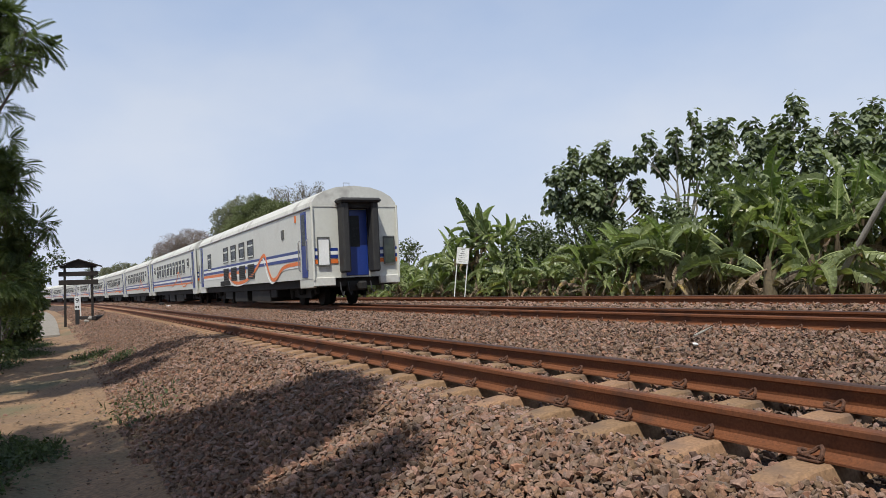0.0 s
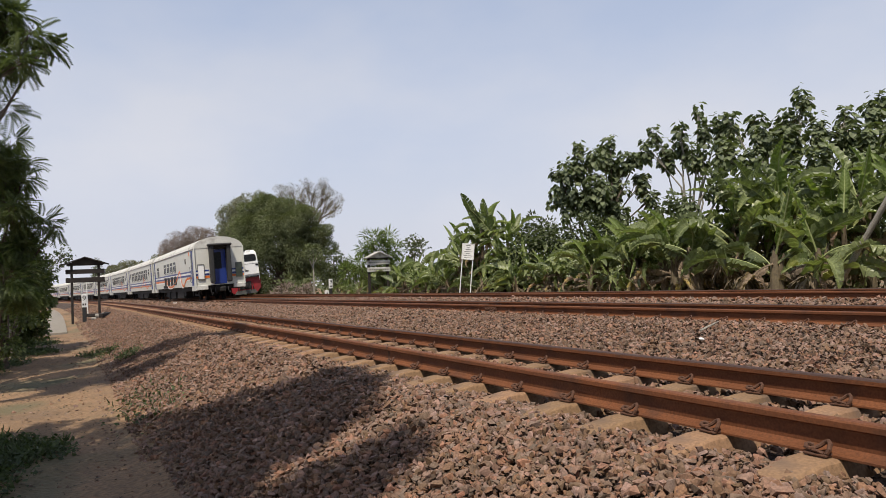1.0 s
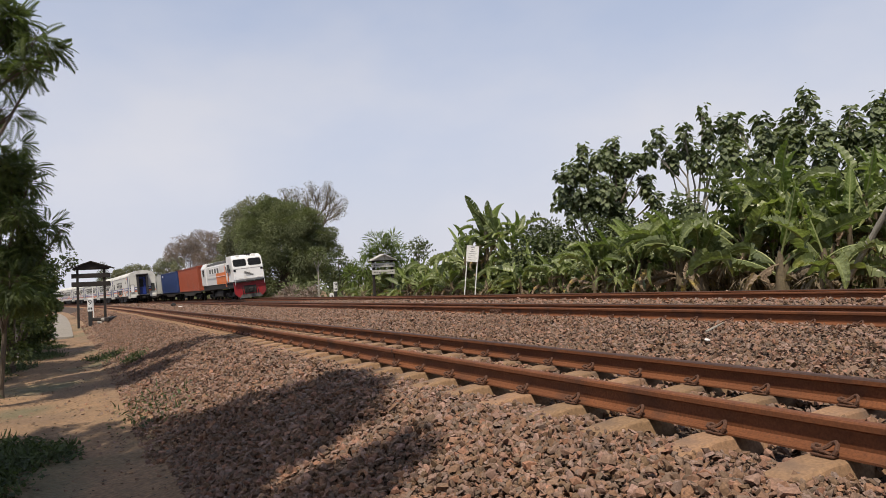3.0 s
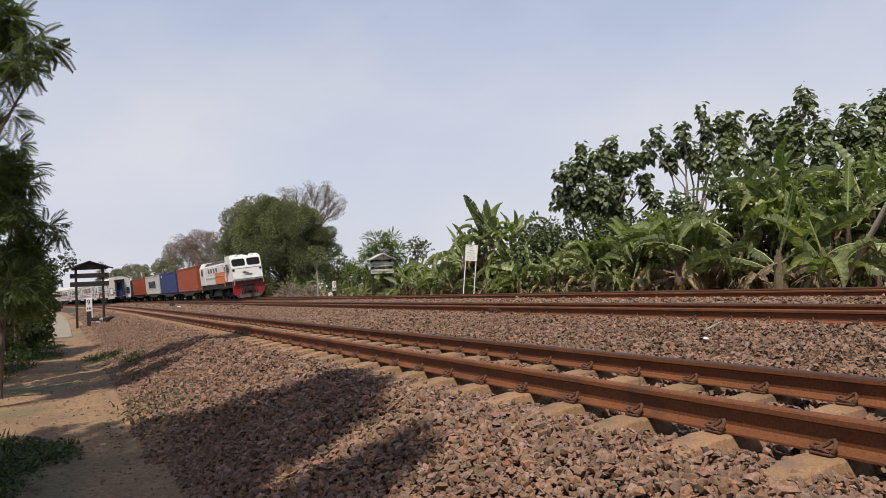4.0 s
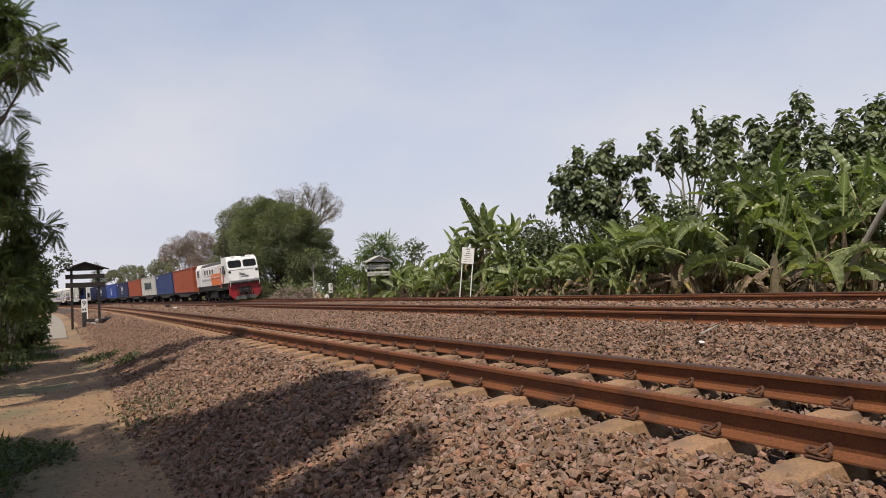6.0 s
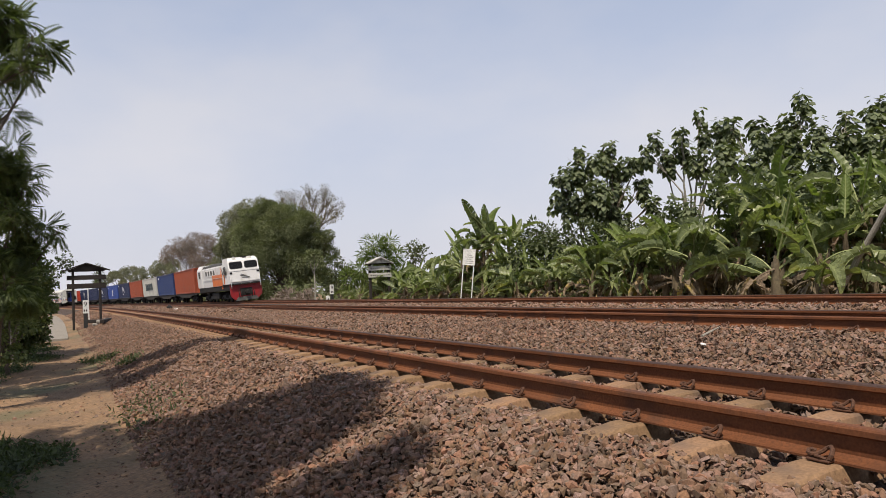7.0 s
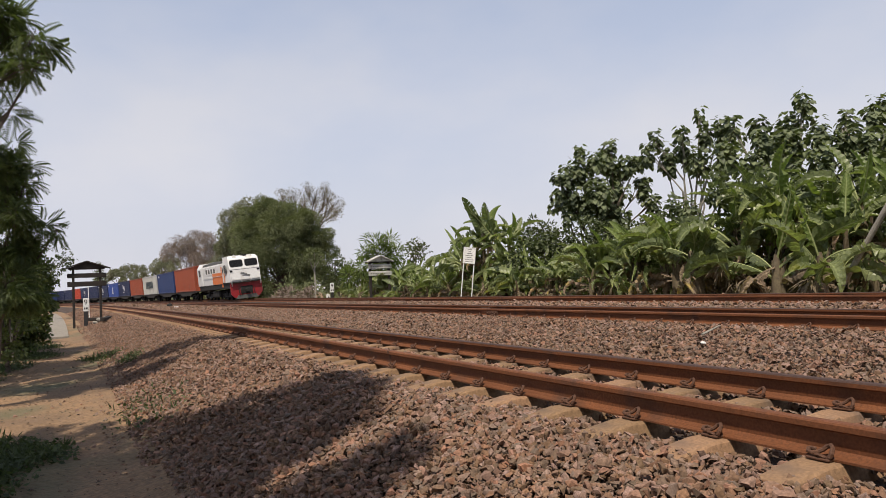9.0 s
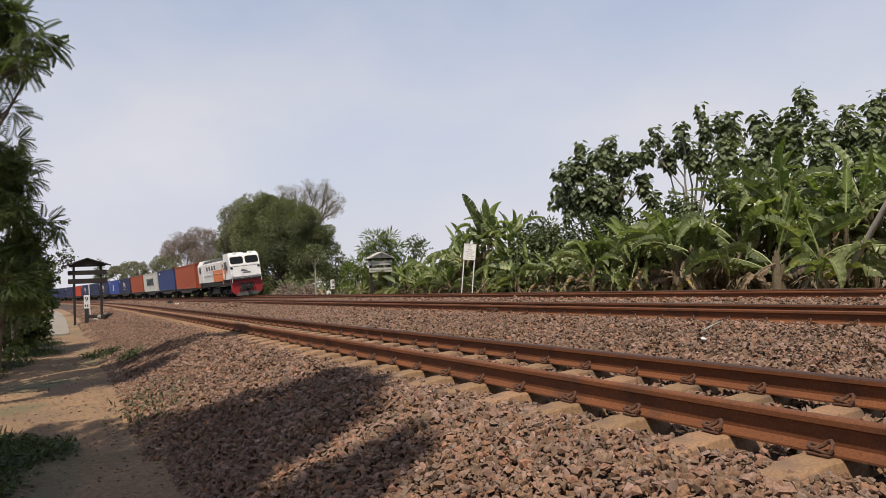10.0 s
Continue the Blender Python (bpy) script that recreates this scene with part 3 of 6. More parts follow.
            part("swoosh", ribbon(y + sy * 0.010, curve_points([(-h + 3.0, 1.15), (-h + 4.5, 1.0), (-h + 5.6, 1.6), (-h + 6.3, 1.9), (-h + 7.0, 1.4), (-h + 9, 1.05)]), 0.07), ORANGE, c)
    uf = MB()
    uf.box((0, 0, 0.76), (COACH_L - 0.4, 2.7, 0.3), 0.02)
    for x, l, hh in ((-2.6, 2.9, 0.6), (0.9, 2.4, 0.62), (3.4, 1.6, 0.5), (-4.6, 0.8, 0.45)):
        uf.box((x, 0, 0.76 - hh / 2), (l, 2.6, hh), 0.03)
    part("underframe", uf, BLACK, c)
    for x in (-7.0, 7.0):
        bogie(c, x)
    # the body stands a little higher and taller than first drawn
    for o in c.children_recursive:
        if o.name.split(".")[0] in ("bogie", "wheel", "underframe", "coupler", "hose"):
            continue
        for q in o.data.vertices:
            q.co.z = 0.90 + (q.co.z - 0.80) * 1.06 if q.co.z > 0.4 else q.co.z
    return c


LOCO_WHITE = material("white_locomotive_paint", (0.70, 0.70, 0.685), (0.64, 0.64, 0.63), 0.4, scale=1.2, fine=16, bump=0.05, dist=0.003, c3=(0.5, 0.47, 0.42), stain=0.1, grain=0.15)
LOCO_RED = material("red_pilot_paint", (0.30, 0.016, 0.02), (0.24, 0.016, 0.02), 0.5, scale=2, fine=20, bump=0.08, dist=0.003, c3=(0.12, 0.03, 0.03), stain=0.25, grain=0.15)
ROOF_GREY = material("sooty_roof_paint", (0.09, 0.09, 0.085), (0.06, 0.06, 0.057), 0.75, scale=1.2, fine=14, bump=0.1, dist=0.004, c3=(0.03, 0.03, 0.03), stain=0.2)
LAMP = material("lamp_glass", (0.85, 0.85, 0.8), (0.8, 0.8, 0.75), 0.2, scale=3, fine=10, bump=0.0)


def rounded_pane(c, w, h, r, d, m):
    """A pane with rounded corners, facing local x, turned by m about its middle c."""
    poly = []
    for sy, sz, a0 in ((1, 1, 0), (-1, 1, 90), (-1, -1, 180), (1, -1, 270)):
        for k in range(4):
            a = radians(a0 + 30 * k)
            poly.append((sy * (w / 2 - r) + r * math.cos(a), sz * (h / 2 - r) + r * math.sin(a)))
    mb = MB().prism(poly, "x", -d / 2, d / 2)
    mb.v = [tuple((m @ Vector(p)) + Vector(c)) for p in mb.v]
    return mb


def build_loco():
    """Diesel locomotive: local x away from the camera, so the cab faces -x."""
    L = thing("diesel_locomotive", "white diesel locomotive with orange flank and red pilot, standing", "locomotive")
    h = 7.2
    fr = MB().box((0, 0, 1.26), (13.6, 2.55, 0.46), 0.03)
    part("frame", fr, BLACK, L)
    cabp = [(-h + 0.06, 1.56), (-h + 0.0, 1.7), (-h + 0.10, 2.66), (-h + 0.38, 3.48), (-h + 0.75, 3.74), (-h + 2.75, 3.74), (-h + 2.75, 1.56)]
    cb = MB()
    n = len(cabp)
    # plan narrows a little to the nose and to the roof
    vs = []
    for sy in (-1, 1):
        for x, z in cabp:
            w = 1.31 - (0.16 if z > 3.5 else 0.05 if z > 3.2 else 0.0) - (0.06 if x < -h + 0.3 else 0.0)
            vs.append((x, sy * w, z))
    fs = [tuple(range(n)), tuple(range(n, 2 * n))[::-1]] + [(i, n + i, n + (i + 1) % n, (i + 1) % n) for i in range(n)]
    cab = part("cab", cb.add(vs, fs), LOCO_WHITE, L, "white cab with a raked two-pane windscreen")
    tilt = math.atan2(0.28, 0.82)
    for sy in (-1, 1):
        m = pose(0, 0, 0, 0, math.degrees(tilt), 0)
        c0 = (-h + 0.23, sy * 0.62, 3.08)
        part("windscreen", rounded_pane(c0, 1.0, 0.54, 0.13, 0.05, m), GLASS, cab)
        part("window_rim", rounded_pane((c0[0] + 0.012, c0[1], c0[2]), 1.09, 0.63, 0.16, 0.045, m), RUBBER, cab)
        lamp = MB().tube([(-h + 0.78, sy * 0.66, 3.62), (-h + 0.50, sy * 0.66, 3.62)], 0.16, 14)
        hd = part("headlight_box", lamp, LOCO_WHITE, cab)
        part("lens", MB().tube([(-h + 0.50, sy * 0.66, 3.62), (-h + 0.47, sy * 0.66, 3.62)], 0.125, 14), LAMP, hd)
        part("marker_light", MB().box((-h + 0.08, sy * 1.12, 2.45), (0.1, 0.2, 0.16), 0.02), GLASS, cab)
        part("side_window", MB().box((-h + 1.55, sy * 1.315, 2.72), (0.85, 0.03, 0.66), 0.02), GLASS, cab)
        part("handrail", MB().tube([(-h - 0.02, sy * 1.2, 1.2), (-h - 0.1, sy * 1.2, 1.3), (-h - 0.1, sy * 1.2, 2.0), (-h + 0.0, sy * 1.2, 2.1)], 0.02, 6), LOCO_WHITE, cab)
        part("step_plate", MB().prism([(-h + 1.9, 1.6), (-h + 1.9, 2.4), (-h + 2.1, 2.4), (-h + 2.1, 1.6)], "y", sy * 1.315 - 0.01, sy * 1.315 + 0.01), ORANGE, cab)
    part("emblem", MB().box((-h + 0.03, 0.0, 2.12), (0.04, 0.8, 0.045), 0, 0, pose(0, 0, 0, 14, 0, 0)).box((-h + 0.035, 0.1, 2.24), (0.04, 0.5, 0.03), 0, 0, pose(0, 0, 0, 20, 0, 0)).box((-h + 0.02, -0.05, 2.0), (0.04, 0.62, 0.03), 0, 0, pose(0, 0, 0, 4, 0, 0)), LOUVRE, cab)
    part("cab_roof", MB().prism([(-1.0, 3.73), (-0.85, 3.80), (0.85, 3.80), (1.0, 3.73)], "x", -h + 0.95, -h + 2.74), ROOF_GREY, cab, "dark grey roof")
    part("skirt_line", MB().box((-h + 1.4, 0, 1.53), (2.9, 2.68, 0.07), 0.01), BLACK, cab)
    for z in (1.82, 2.58):
        part("seam", MB().box((-h + 0.03 + (0.06 if z > 2 else 0.0), 0, z), (0.03, 2.5, 0.025)), STEEL, cab)
    for sy in (-1, 1):
        part("nose_rail", MB().tube([(-h - 0.05, sy * 0.35, 1.5), (-h - 0.09, sy * 0.5, 1.75), (-h - 0.09, sy * 1.0, 1.8), (-h - 0.03, sy * 1.2, 1.65)], 0.022, 6), LOCO_WHITE, cab)
        part("wiper", MB().box((-h + 0.2, sy * 0.5, 2.85), (0.03, 0.03, 0.5), 0, 0, pose(0, 0, 0, sy * 35, 18, 0)), BLACK, cab)
        part("cab_door", MB().box((-h + 2.35, sy * 1.32, 2.35), (0.5, 0.03, 1.4), 0.01), LOCO_WHITE, cab)
        part("door_pane", MB().box((-h + 2.35, sy * 1.338, 2.65), (0.3, 0.014, 0.5)), GLASS, cab)
    horn = MB()
    for k in range(5):
        horn.tube([(-h + 0.8 + 0.12 * k, -0.3 + 0.15 * k, 3.70), (-h + 0.5 + 0.1 * k, -0.3 + 0.15 * k, 3.72)], [0.03, 0.08], 8)
    horn.box((-h + 1.2, 0, 3.66), (0.7, 0.9, 0.1), 0.02)
    part("horn", horn, BLACK, cab)
    hood = MB().prism([(-1.28, 1.48), (-1.28, 3.15), (-1.05, 3.45), (1.05, 3.45), (1.28, 3.15), (1.28, 1.48)], "x", -h + 2.80, h - 2.6)
    hd = part("hood", hood, LOCO_WHITE, L)
    for sy in (-1, 1):
        part("orange_panel", MB().box((-h + 4.95, sy * 1.305, 2.0), (4.2, 0.012, 1.0)), ORANGE, hd, "orange painted flank panel")
        for x in (3.2, 3.5):
            part("orange_bar", MB().box((-h + x - 0.2, sy * 1.285, 2.1), (0.12, 0.012, 1.8)), ORANGE, hd)
        for x in (6.1, 7.3, 8.5, 9.7):
            q = part("hood_door", MB().box((-h + x, sy * 1.287, 2.72), (1.05, 0.03, 0.62), 0.01), LOCO_WHITE, hd)
            part("grille", MB().box((-h + x, sy * 1.305, 2.75), (0.7, 0.02, 0.4)), LOUVRE, q)
        rail = MB()
        rail.tube([(-h + 2.9, sy * 1.33, 2.2), (h - 2.7, sy * 1.33, 2.2)], 0.018, 6)
        part("handrail", rail, LOCO_WHITE, L)
    part("hood_roof", MB().prism([(-1.22, 3.27), (-1.07, 3.49), (1.07, 3.49), (1.22, 3.27), (1.0, 3.3), (-1.0, 3.3)], "x", -h + 2.82, h - 2.62), ROOF_GREY, hd, "dark grey roof")
    part("roof_fan", MB().box((1.6, 0, 3.52), (2.4, 1.8, 0.16), 0.05).box((-1.6, 0, 3.51), (1.8, 1.2, 0.12), 0.04), LOUVRE, hd)
    part("rear_cab", MB().prism([(-1.36, 1.48), (-1.36, 3.15), (-1.1, 3.6), (1.1, 3.6), (1.36, 3.15), (1.36, 1.48)], "x", h - 2.55, h - 0.3), LOCO_WHITE, L)
    for sy in (-1, 1):
        part("side_window", MB().box((h - 1.5, sy * 1.37, 2.72), (0.8, 0.03, 0.66), 0.02), GLASS, L)
    pil = MB()
    pil.prism([(-1.30, 1.50), (1.30, 1.50), (1.30, 0.55), (1.0, 0.22), (-1.0, 0.22), (-1.32, 0.55)], "x", -h + 0.12, -h + 0.28)
    pl = part("pilot", pil, LOCO_RED, L, "red pilot plate")
    part("plough", MB().prism([(-0.75, 0.42), (0.75, 0.42), (0.95, 0.12), (-0.95, 0.12)], "x", -h - 0.02, -h + 0.1), LOUVRE, pl)
    cp = MB().tube([(-h + 0.1, 0, 0.78), (-h - 0.25, 0, 0.78)], 0.16, 10).box((-h - 0.32, 0, 0.78), (0.25, 0.32, 0.36), 0.06)
    for y in (-0.6, -0.4, 0.45, 0.65):
        cp.tube([(-h + 0.08, y, 0.95), (-h - 0.1, y, 0.7), (-h - 0.06, y, 0.4)], 0.03, 6)
    part("coupler", cp, BLACK, L)
    # flat dark plate on the middle of the pilot
    part("pilot_recess", MB().box((-h + 0.09, 0, 0.82), (0.06, 1.0, 0.62), 0.02), BLACK, pl)
    part("pilot_step", MB().box((-h + 0.05, 0.0, 1.47), (0.3, 2.5, 0.07), 0.01), BLACK, pl)
    for x in (-3.9, 3.9):
        bg = bogie(L, x, 3.2)
        wheelset(bg, x)
    part("fuel_tank", MB().box((0, 0, 0.62), (3.0, 2.3, 0.62), 0.1), BLACK, L)
    return L


def paint(name, c):
    return material(name, c, tuple(v * 0.85 for v in c), 0.55, scale=0.8, fine=14, bump=0.08, dist=0.004, grain=0.3, c3=tuple(v * 0.45 + 0.03 for v in c), stain=0.18, stain_scale=1.1)


CONT = {"red": paint("rust_red_container_paint", (0.33, 0.075, 0.035)), "blue": paint("dark_blue_container_paint", (0.03, 0.055, 0.16)),
        "grey": paint("light_grey_container_paint", (0.52, 0.52, 0.48)), "navy": paint("navy_container_paint", (0.022, 0.032, 0.085)),
        "royal": paint("bright_blue_container_paint", (0.035, 0.075, 0.30)), "scarlet": paint("bright_red_container_paint", (0.50, 0.06, 0.03))}
WORDS = {"red": "rust-red", "blue": "dark blue", "grey": "light grey", "navy": "navy blue", "royal": "bright blue", "scarlet": "bright red"}


def corrugated(mb, x0, x1, y, z0, z1, pitch=0.28, d=0.036):
    n = int((x1 - x0) / pitch)
    p = (x1 - x0) / n
    pts = []
    for i in range(n):
        a = x0 + i * p
        pts += [(a, 0), (a + p * 0.25, 0), (a + p * 0.5, -d), (a + p * 0.75, -d)]
    pts.append((x1, 0))
    sg = 1 if y > 0 else -1
    vs, fs = [], []
    for x, o in pts:
        vs += [(x, y + sg * o, z0), (x, y + sg * o, z1)]
    for i in range(len(pts) - 1):
        fs.append((2 * i, 2 * i + 2, 2 * i + 3, 2 * i + 1))
    mb.add(vs, fs)


def build_container(colour, mark):
    mt = CONT[colour]
    c = thing("shipping_container", WORDS[colour] + " corrugated steel container on a flat wagon", "container", "containers on the freight train")
    hl, w, hh = 6.1, 1.22, 2.59
    b = MB()
    for y in (-w + 0.02, w - 0.02):
        corrugated(b, -hl + 0.12, hl - 0.12, y, 0.14, hh - 0.08)
    b.box((0, 0, hh - 0.05), (2 * hl - 0.1, 2 * w - 0.1, 0.06), 0.01)
    b.box((0, 0, 0.1), (2 * hl - 0.1, 2 * w - 0.1, 0.1), 0.01)
    for sx in (-1, 1):
        b.box((sx * (hl - 0.09), 0, hh / 2), (0.04, 2 * w - 0.1, hh - 0.2), 0.0)
    part("shell", b, mt, c)
    f = MB()
    for sx in (-1, 1):
        for sy in (-1, 1):
            f.box((sx * (hl - 0.08), sy * (w - 0.08), hh / 2), (0.16, 0.16, hh), 0.012)
            f.box((sx * (hl - 0.09), sy * (w - 0.08), hh - 0.06), (0.18, 0.17, 0.12), 0.01)
        for z in (0.08, hh - 0.06):
            f.box((0, sx * (w - 0.05), z), (2 * hl, 0.1, 0.14 if z < 1 else 0.1), 0.01)
            f.box((sx * (hl - 0.06), 0, z), (0.12, 2 * w, 0.14), 0.01)
    part("frame", f, mt, c)
    for x, z, ww, h2 in mark:
        part("lettering", MB().box((x, w + 0.012, z), (ww, 0.01, h2)), MARK if colour != "grey" else DARK_MARK, c)
    return c


DARK_MARK = material("dark_teal_lettering", (0.03, 0.055, 0.065), (0.04, 0.065, 0.075), 0.6, scale=3, fine=20, bump=0.0)
MARK = material("white_lettering", (0.7, 0.7, 0.7), (0.62, 0.62, 0.62), 0.6, scale=3, fine=20, bump=0.0)
MARKS = {"none": [], "small": [(4.6, 2.2, 0.9, 0.22)], "block": [(0.6, 1.5, 0.45, 0.9), (-0.1, 1.5, 0.45, 0.5), (-0.8, 1.35, 0.45, 0.8), (0.3, 0.7, 1.2, 0.12), (4.9, 2.2, 0.8, 0.2)],
         "band": [(-2.6 + 1.04 * i, 1.35, 0.74, 0.95) for i in range(6)],
         "tall": [(0, 1.25, 0.9, 0.5), (0.15, 0.75, 1.3, 0.35), (-0.1, 1.7, 1.0, 0.2), (4.8, 2.2, 0.7, 0.2)]}


def build_wagon():
    w = thing("flat_wagon", "black steel flat wagon on two bogies under a container", "railway wagon", "flat wagons of the freight train")
    d = MB().box((0, 0, 0.98), (12.6, 2.3, 0.12), 0.02)
    for sy in (-1, 1):
        d.prism([(-6.3, 1.04), (6.3, 1.04), (6.3, 0.86), (3.6, 0.80), (2.6, 0.58), (-2.6, 0.58), (-3.6, 0.80), (-6.3, 0.86)], "y", sy * 1.12 - 0.05, sy * 1.12 + 0.05)
    part("deck", d, WAGON_MAT, w)
    for sx in (-1, 1):
        part("coupler", MB().tube([(sx * 6.2, 0, 0.78), (sx * 6.66, 0, 0.78)], 0.1, 8), BLACK, w)
    for x in (-4.3, 4.3):
        bogie(w, x, 1.7)
    return w


WAGON_MAT = material("wagon_steel", (0.055, 0.047, 0.04), (0.04, 0.033, 0.028), 0.8, 0.1, scale=2, fine=25, bump=0.2, dist=0.004)
LOCO_S = 67.5
WAGON_S0, WAGON_P = 83.3, 13.4


def build_freight():
    loco = build_loco()
    loco.matrix_basis = track_pose(2, LOCO_S)
    row = [("red", "none"), ("blue", "small"), ("grey", "band"), ("red", "none"), ("navy", "block"), ("royal", "tall"), ("navy", "block"), ("navy", "none"),
           ("navy", "block"), ("scarlet", "none"), ("navy", "small"), ("navy", "none"), ("blue", "none"), ("red", "none")]
    wagon = build_wagon()
    made = {}
    for i, key in enumerate(row):
        m = track_pose(2, WAGON_S0 + WAGON_P * i)
        if i == 0:
            wagon.matrix_basis = m
        else:
            copy_thing(wagon, m)
        mm = m @ pose(0, 0, 1.045)
        if key in made:
            copy_thing(made[key], mm)
        else:
            made[key] = build_container(key[0], MARKS[key[1]])
            made[key].matrix_basis = mm


COACHES = []
TAIL_S, SPEED, PITCH = 21.66, 23.39, 20.92


def coach_s(i, t):
    return TAIL_S + SPEED * t + COACH_L / 2 + PITCH * i


def build_passenger():
    tail, mid = build_coach(True), build_coach(False)
    COACHES.append(tail)
    COACHES.append(mid)
    for i in range(2, 9):
        COACHES.append(copy_thing(mid, track_pose(1, coach_s(i, 0))))

# ---- plants ----
GRASS_FAR = material("far_grass", (0.07, 0.09, 0.03), (0.05, 0.07, 0.025), 0.95, scale=0.1, fine=2, bump=0.5, dist=0.1, coords="World")
BARK = material("grey_bark", (0.16, 0.13, 0.10), (0.10, 0.08, 0.06), 0.9, scale=8, fine=50, bump=0.7, dist=0.01)
PALE_BARK = material("pale_bark", (0.36, 0.34, 0.29), (0.26, 0.24, 0.2), 0.9, scale=6, fine=40, bump=0.5, dist=0.008)
TEAK_LEAF = material("teak_leaf", (0.17, 0.205, 0.10), (0.10, 0.125, 0.065), 0.6, scale=0.8, fine=9, bump=0.2, dist=0.01, trans=0.22, island=0.35, coords="World")
# olive lightened and greyed in the colour to stand in for haze
TREE_LEAF = material("olive_tree_leaf", (0.205, 0.228, 0.122), (0.142, 0.162, 0.09), 0.9, scale=0.3, fine=4, bump=0.0, trans=0.2, island=0.15, spec=0.08, coords="World")
DARK_LEAF = material("dark_tree_leaf", (0.115, 0.138, 0.062), (0.075, 0.095, 0.042), 0.6, scale=0.4, fine=4, bump=0.0, trans=0.2, island=0.3, coords="World")
# haze is painted in: leaf colour paled for the far trees
HAZE_PALED_LEAF = material("haze_paled_leaf", (0.23, 0.235, 0.15), (0.18, 0.19, 0.12), 0.8, scale=0.2, fine=3, bump=0.0, trans=0.15, island=0.25, coords="World")
DRY_LEAF = material("brown_dry_twigs", (0.27, 0.21, 0.178), (0.20, 0.155, 0.135), 0.9, scale=0.3, fine=4, bump=0.0, trans=0.1, island=0.3, coords="World")
BARE_LEAF = material("sparse_brown_green_leaf", (0.22, 0.20, 0.12), (0.17, 0.145, 0.10), 0.9, scale=0.3, fine=4, bump=0.0, trans=0.15, island=0.3, coords="World")
BAMBOO_LEAF = material("light_green_leaf", (0.16, 0.20, 0.045), (0.10, 0.145, 0.035), 0.6, scale=0.6, fine=8, bump=0.0, trans=0.3, island=0.3, coords="World")
SHRUB_LEAF = material("shrub_leaf", (0.17, 0.20, 0.075), (0.11, 0.135, 0.05), 0.6, scale=1.2, fine=14, bump=0.0, trans=0.3, island=0.3, coords="World")
FEATHER_LEAF = material("feathery_leaf", (0.13, 0.165, 0.06), (0.08, 0.11, 0.04), 0.55, scale=1.2, fine=14, bump=0.0, trans=0.3, island=0.25, coords="World")
WEED_LEAF = material("weed_leaf", (0.085, 0.11, 0.042), (0.05, 0.07, 0.028), 0.7, scale=1.0, fine=12, bump=0.0, trans=0.25, island=0.4, coords="World")
BANANA = material("banana_leaf", (0.25, 0.288, 0.125), (0.14, 0.17, 0.08), 0.36, scale=1.5, fine=25, bump=0.15, dist=0.01, trans=0.32, lone=0.35, c3=(0.20, 0.21, 0.06), stain=0.1, stain_scale=1.0)
BANANA_PALE = material("young_banana_leaf", (0.20, 0.25, 0.075), (0.15, 0.20, 0.06), 0.45, scale=1.5, fine=25, bump=0.15, dist=0.01, trans=0.4, lone=0.15)
BANANA_DRY = material("withered_banana_leaf", (0.36, 0.285, 0.20), (0.20, 0.15, 0.105), 0.9, scale=2.5, fine=25, bump=0.4, dist=0.01, trans=0.2, lone=0.4, c3=(0.40, 0.30, 0.09), stain=0.05, stain_scale=1.5)
BANANA_RIB = material("banana_midrib", (0.33, 0.37, 0.16), (0.26, 0.30, 0.12), 0.5, scale=3, fine=20, bump=0.1, dist=0.004)
BANANA_STEM = material("banana_stem", (0.19, 0.155, 0.09), (0.11, 0.085, 0.055), 0.7, scale=3, fine=20, bump=0.4, dist=0.01, c3=(0.10, 0.065, 0.04), stain=0.4, stain_scale=2.5)

FALLEN = material("fallen_leaf", (0.11, 0.085, 0.05), (0.06, 0.05, 0.03), 0.9, scale=2, fine=20, bump=0.0, island=0.5, coords="World")
RNG = np.random.default_rng(11)


def np_mesh(name, V, F, mats, mi=None):
    """Mesh from arrays; F holds faces of one corner count."""
    me = bpy.data.meshes.new(name)
    nf, k = F.shape
    me.vertices.add(len(V))
    me.vertices.foreach_set("co", np.ascontiguousarray(V, np.float32).ravel())
    me.loops.add(nf * k)
    me.loops.foreach_set("vertex_index", np.ascontiguousarray(F, np.int32).ravel())
    me.polygons.add(nf)
    me.polygons.foreach_set("loop_start", np.arange(0, nf * k, k, dtype=np.int32))
    me.polygons.foreach_set("loop_total", np.full(nf, k, np.int32))
    for m in (mats if isinstance(mats, (list, tuple)) else (mats,)):
        me.materials.append(m)
    if mi is not None:
        me.polygons.foreach_set("material_index", np.ascontiguousarray(mi, np.int32))
    me.polygons.foreach_set("use_smooth", np.zeros(nf, bool))
    me.update(calc_edges=True)
    me.validate()
    return me


def unit(a):
    return a / np.maximum(np.linalg.norm(a, axis=1, keepdims=True), 1e-9)


def scatter(T, F, P, D, N, size):
    """Copies of a template T (along, side, normal) at places P, with axes D and normals near N."""
    D = unit(D)
    S = unit(np.cross(N, D))
    N = np.cross(D, S)
    size = np.broadcast_to(np.asarray(size, float), (len(P),))
    V = P[:, None] + size[:, None, None] * (T[None, :, 0:1] * D[:, None] + T[None, :, 1:2] * S[:, None] + T[None, :, 2:3] * N[:, None])
    k = len(T)
    FF = F[None] + (np.arange(len(P)) * k)[:, None, None]
    return V.reshape(-1, 3), FF.reshape(-1, F.shape[1])


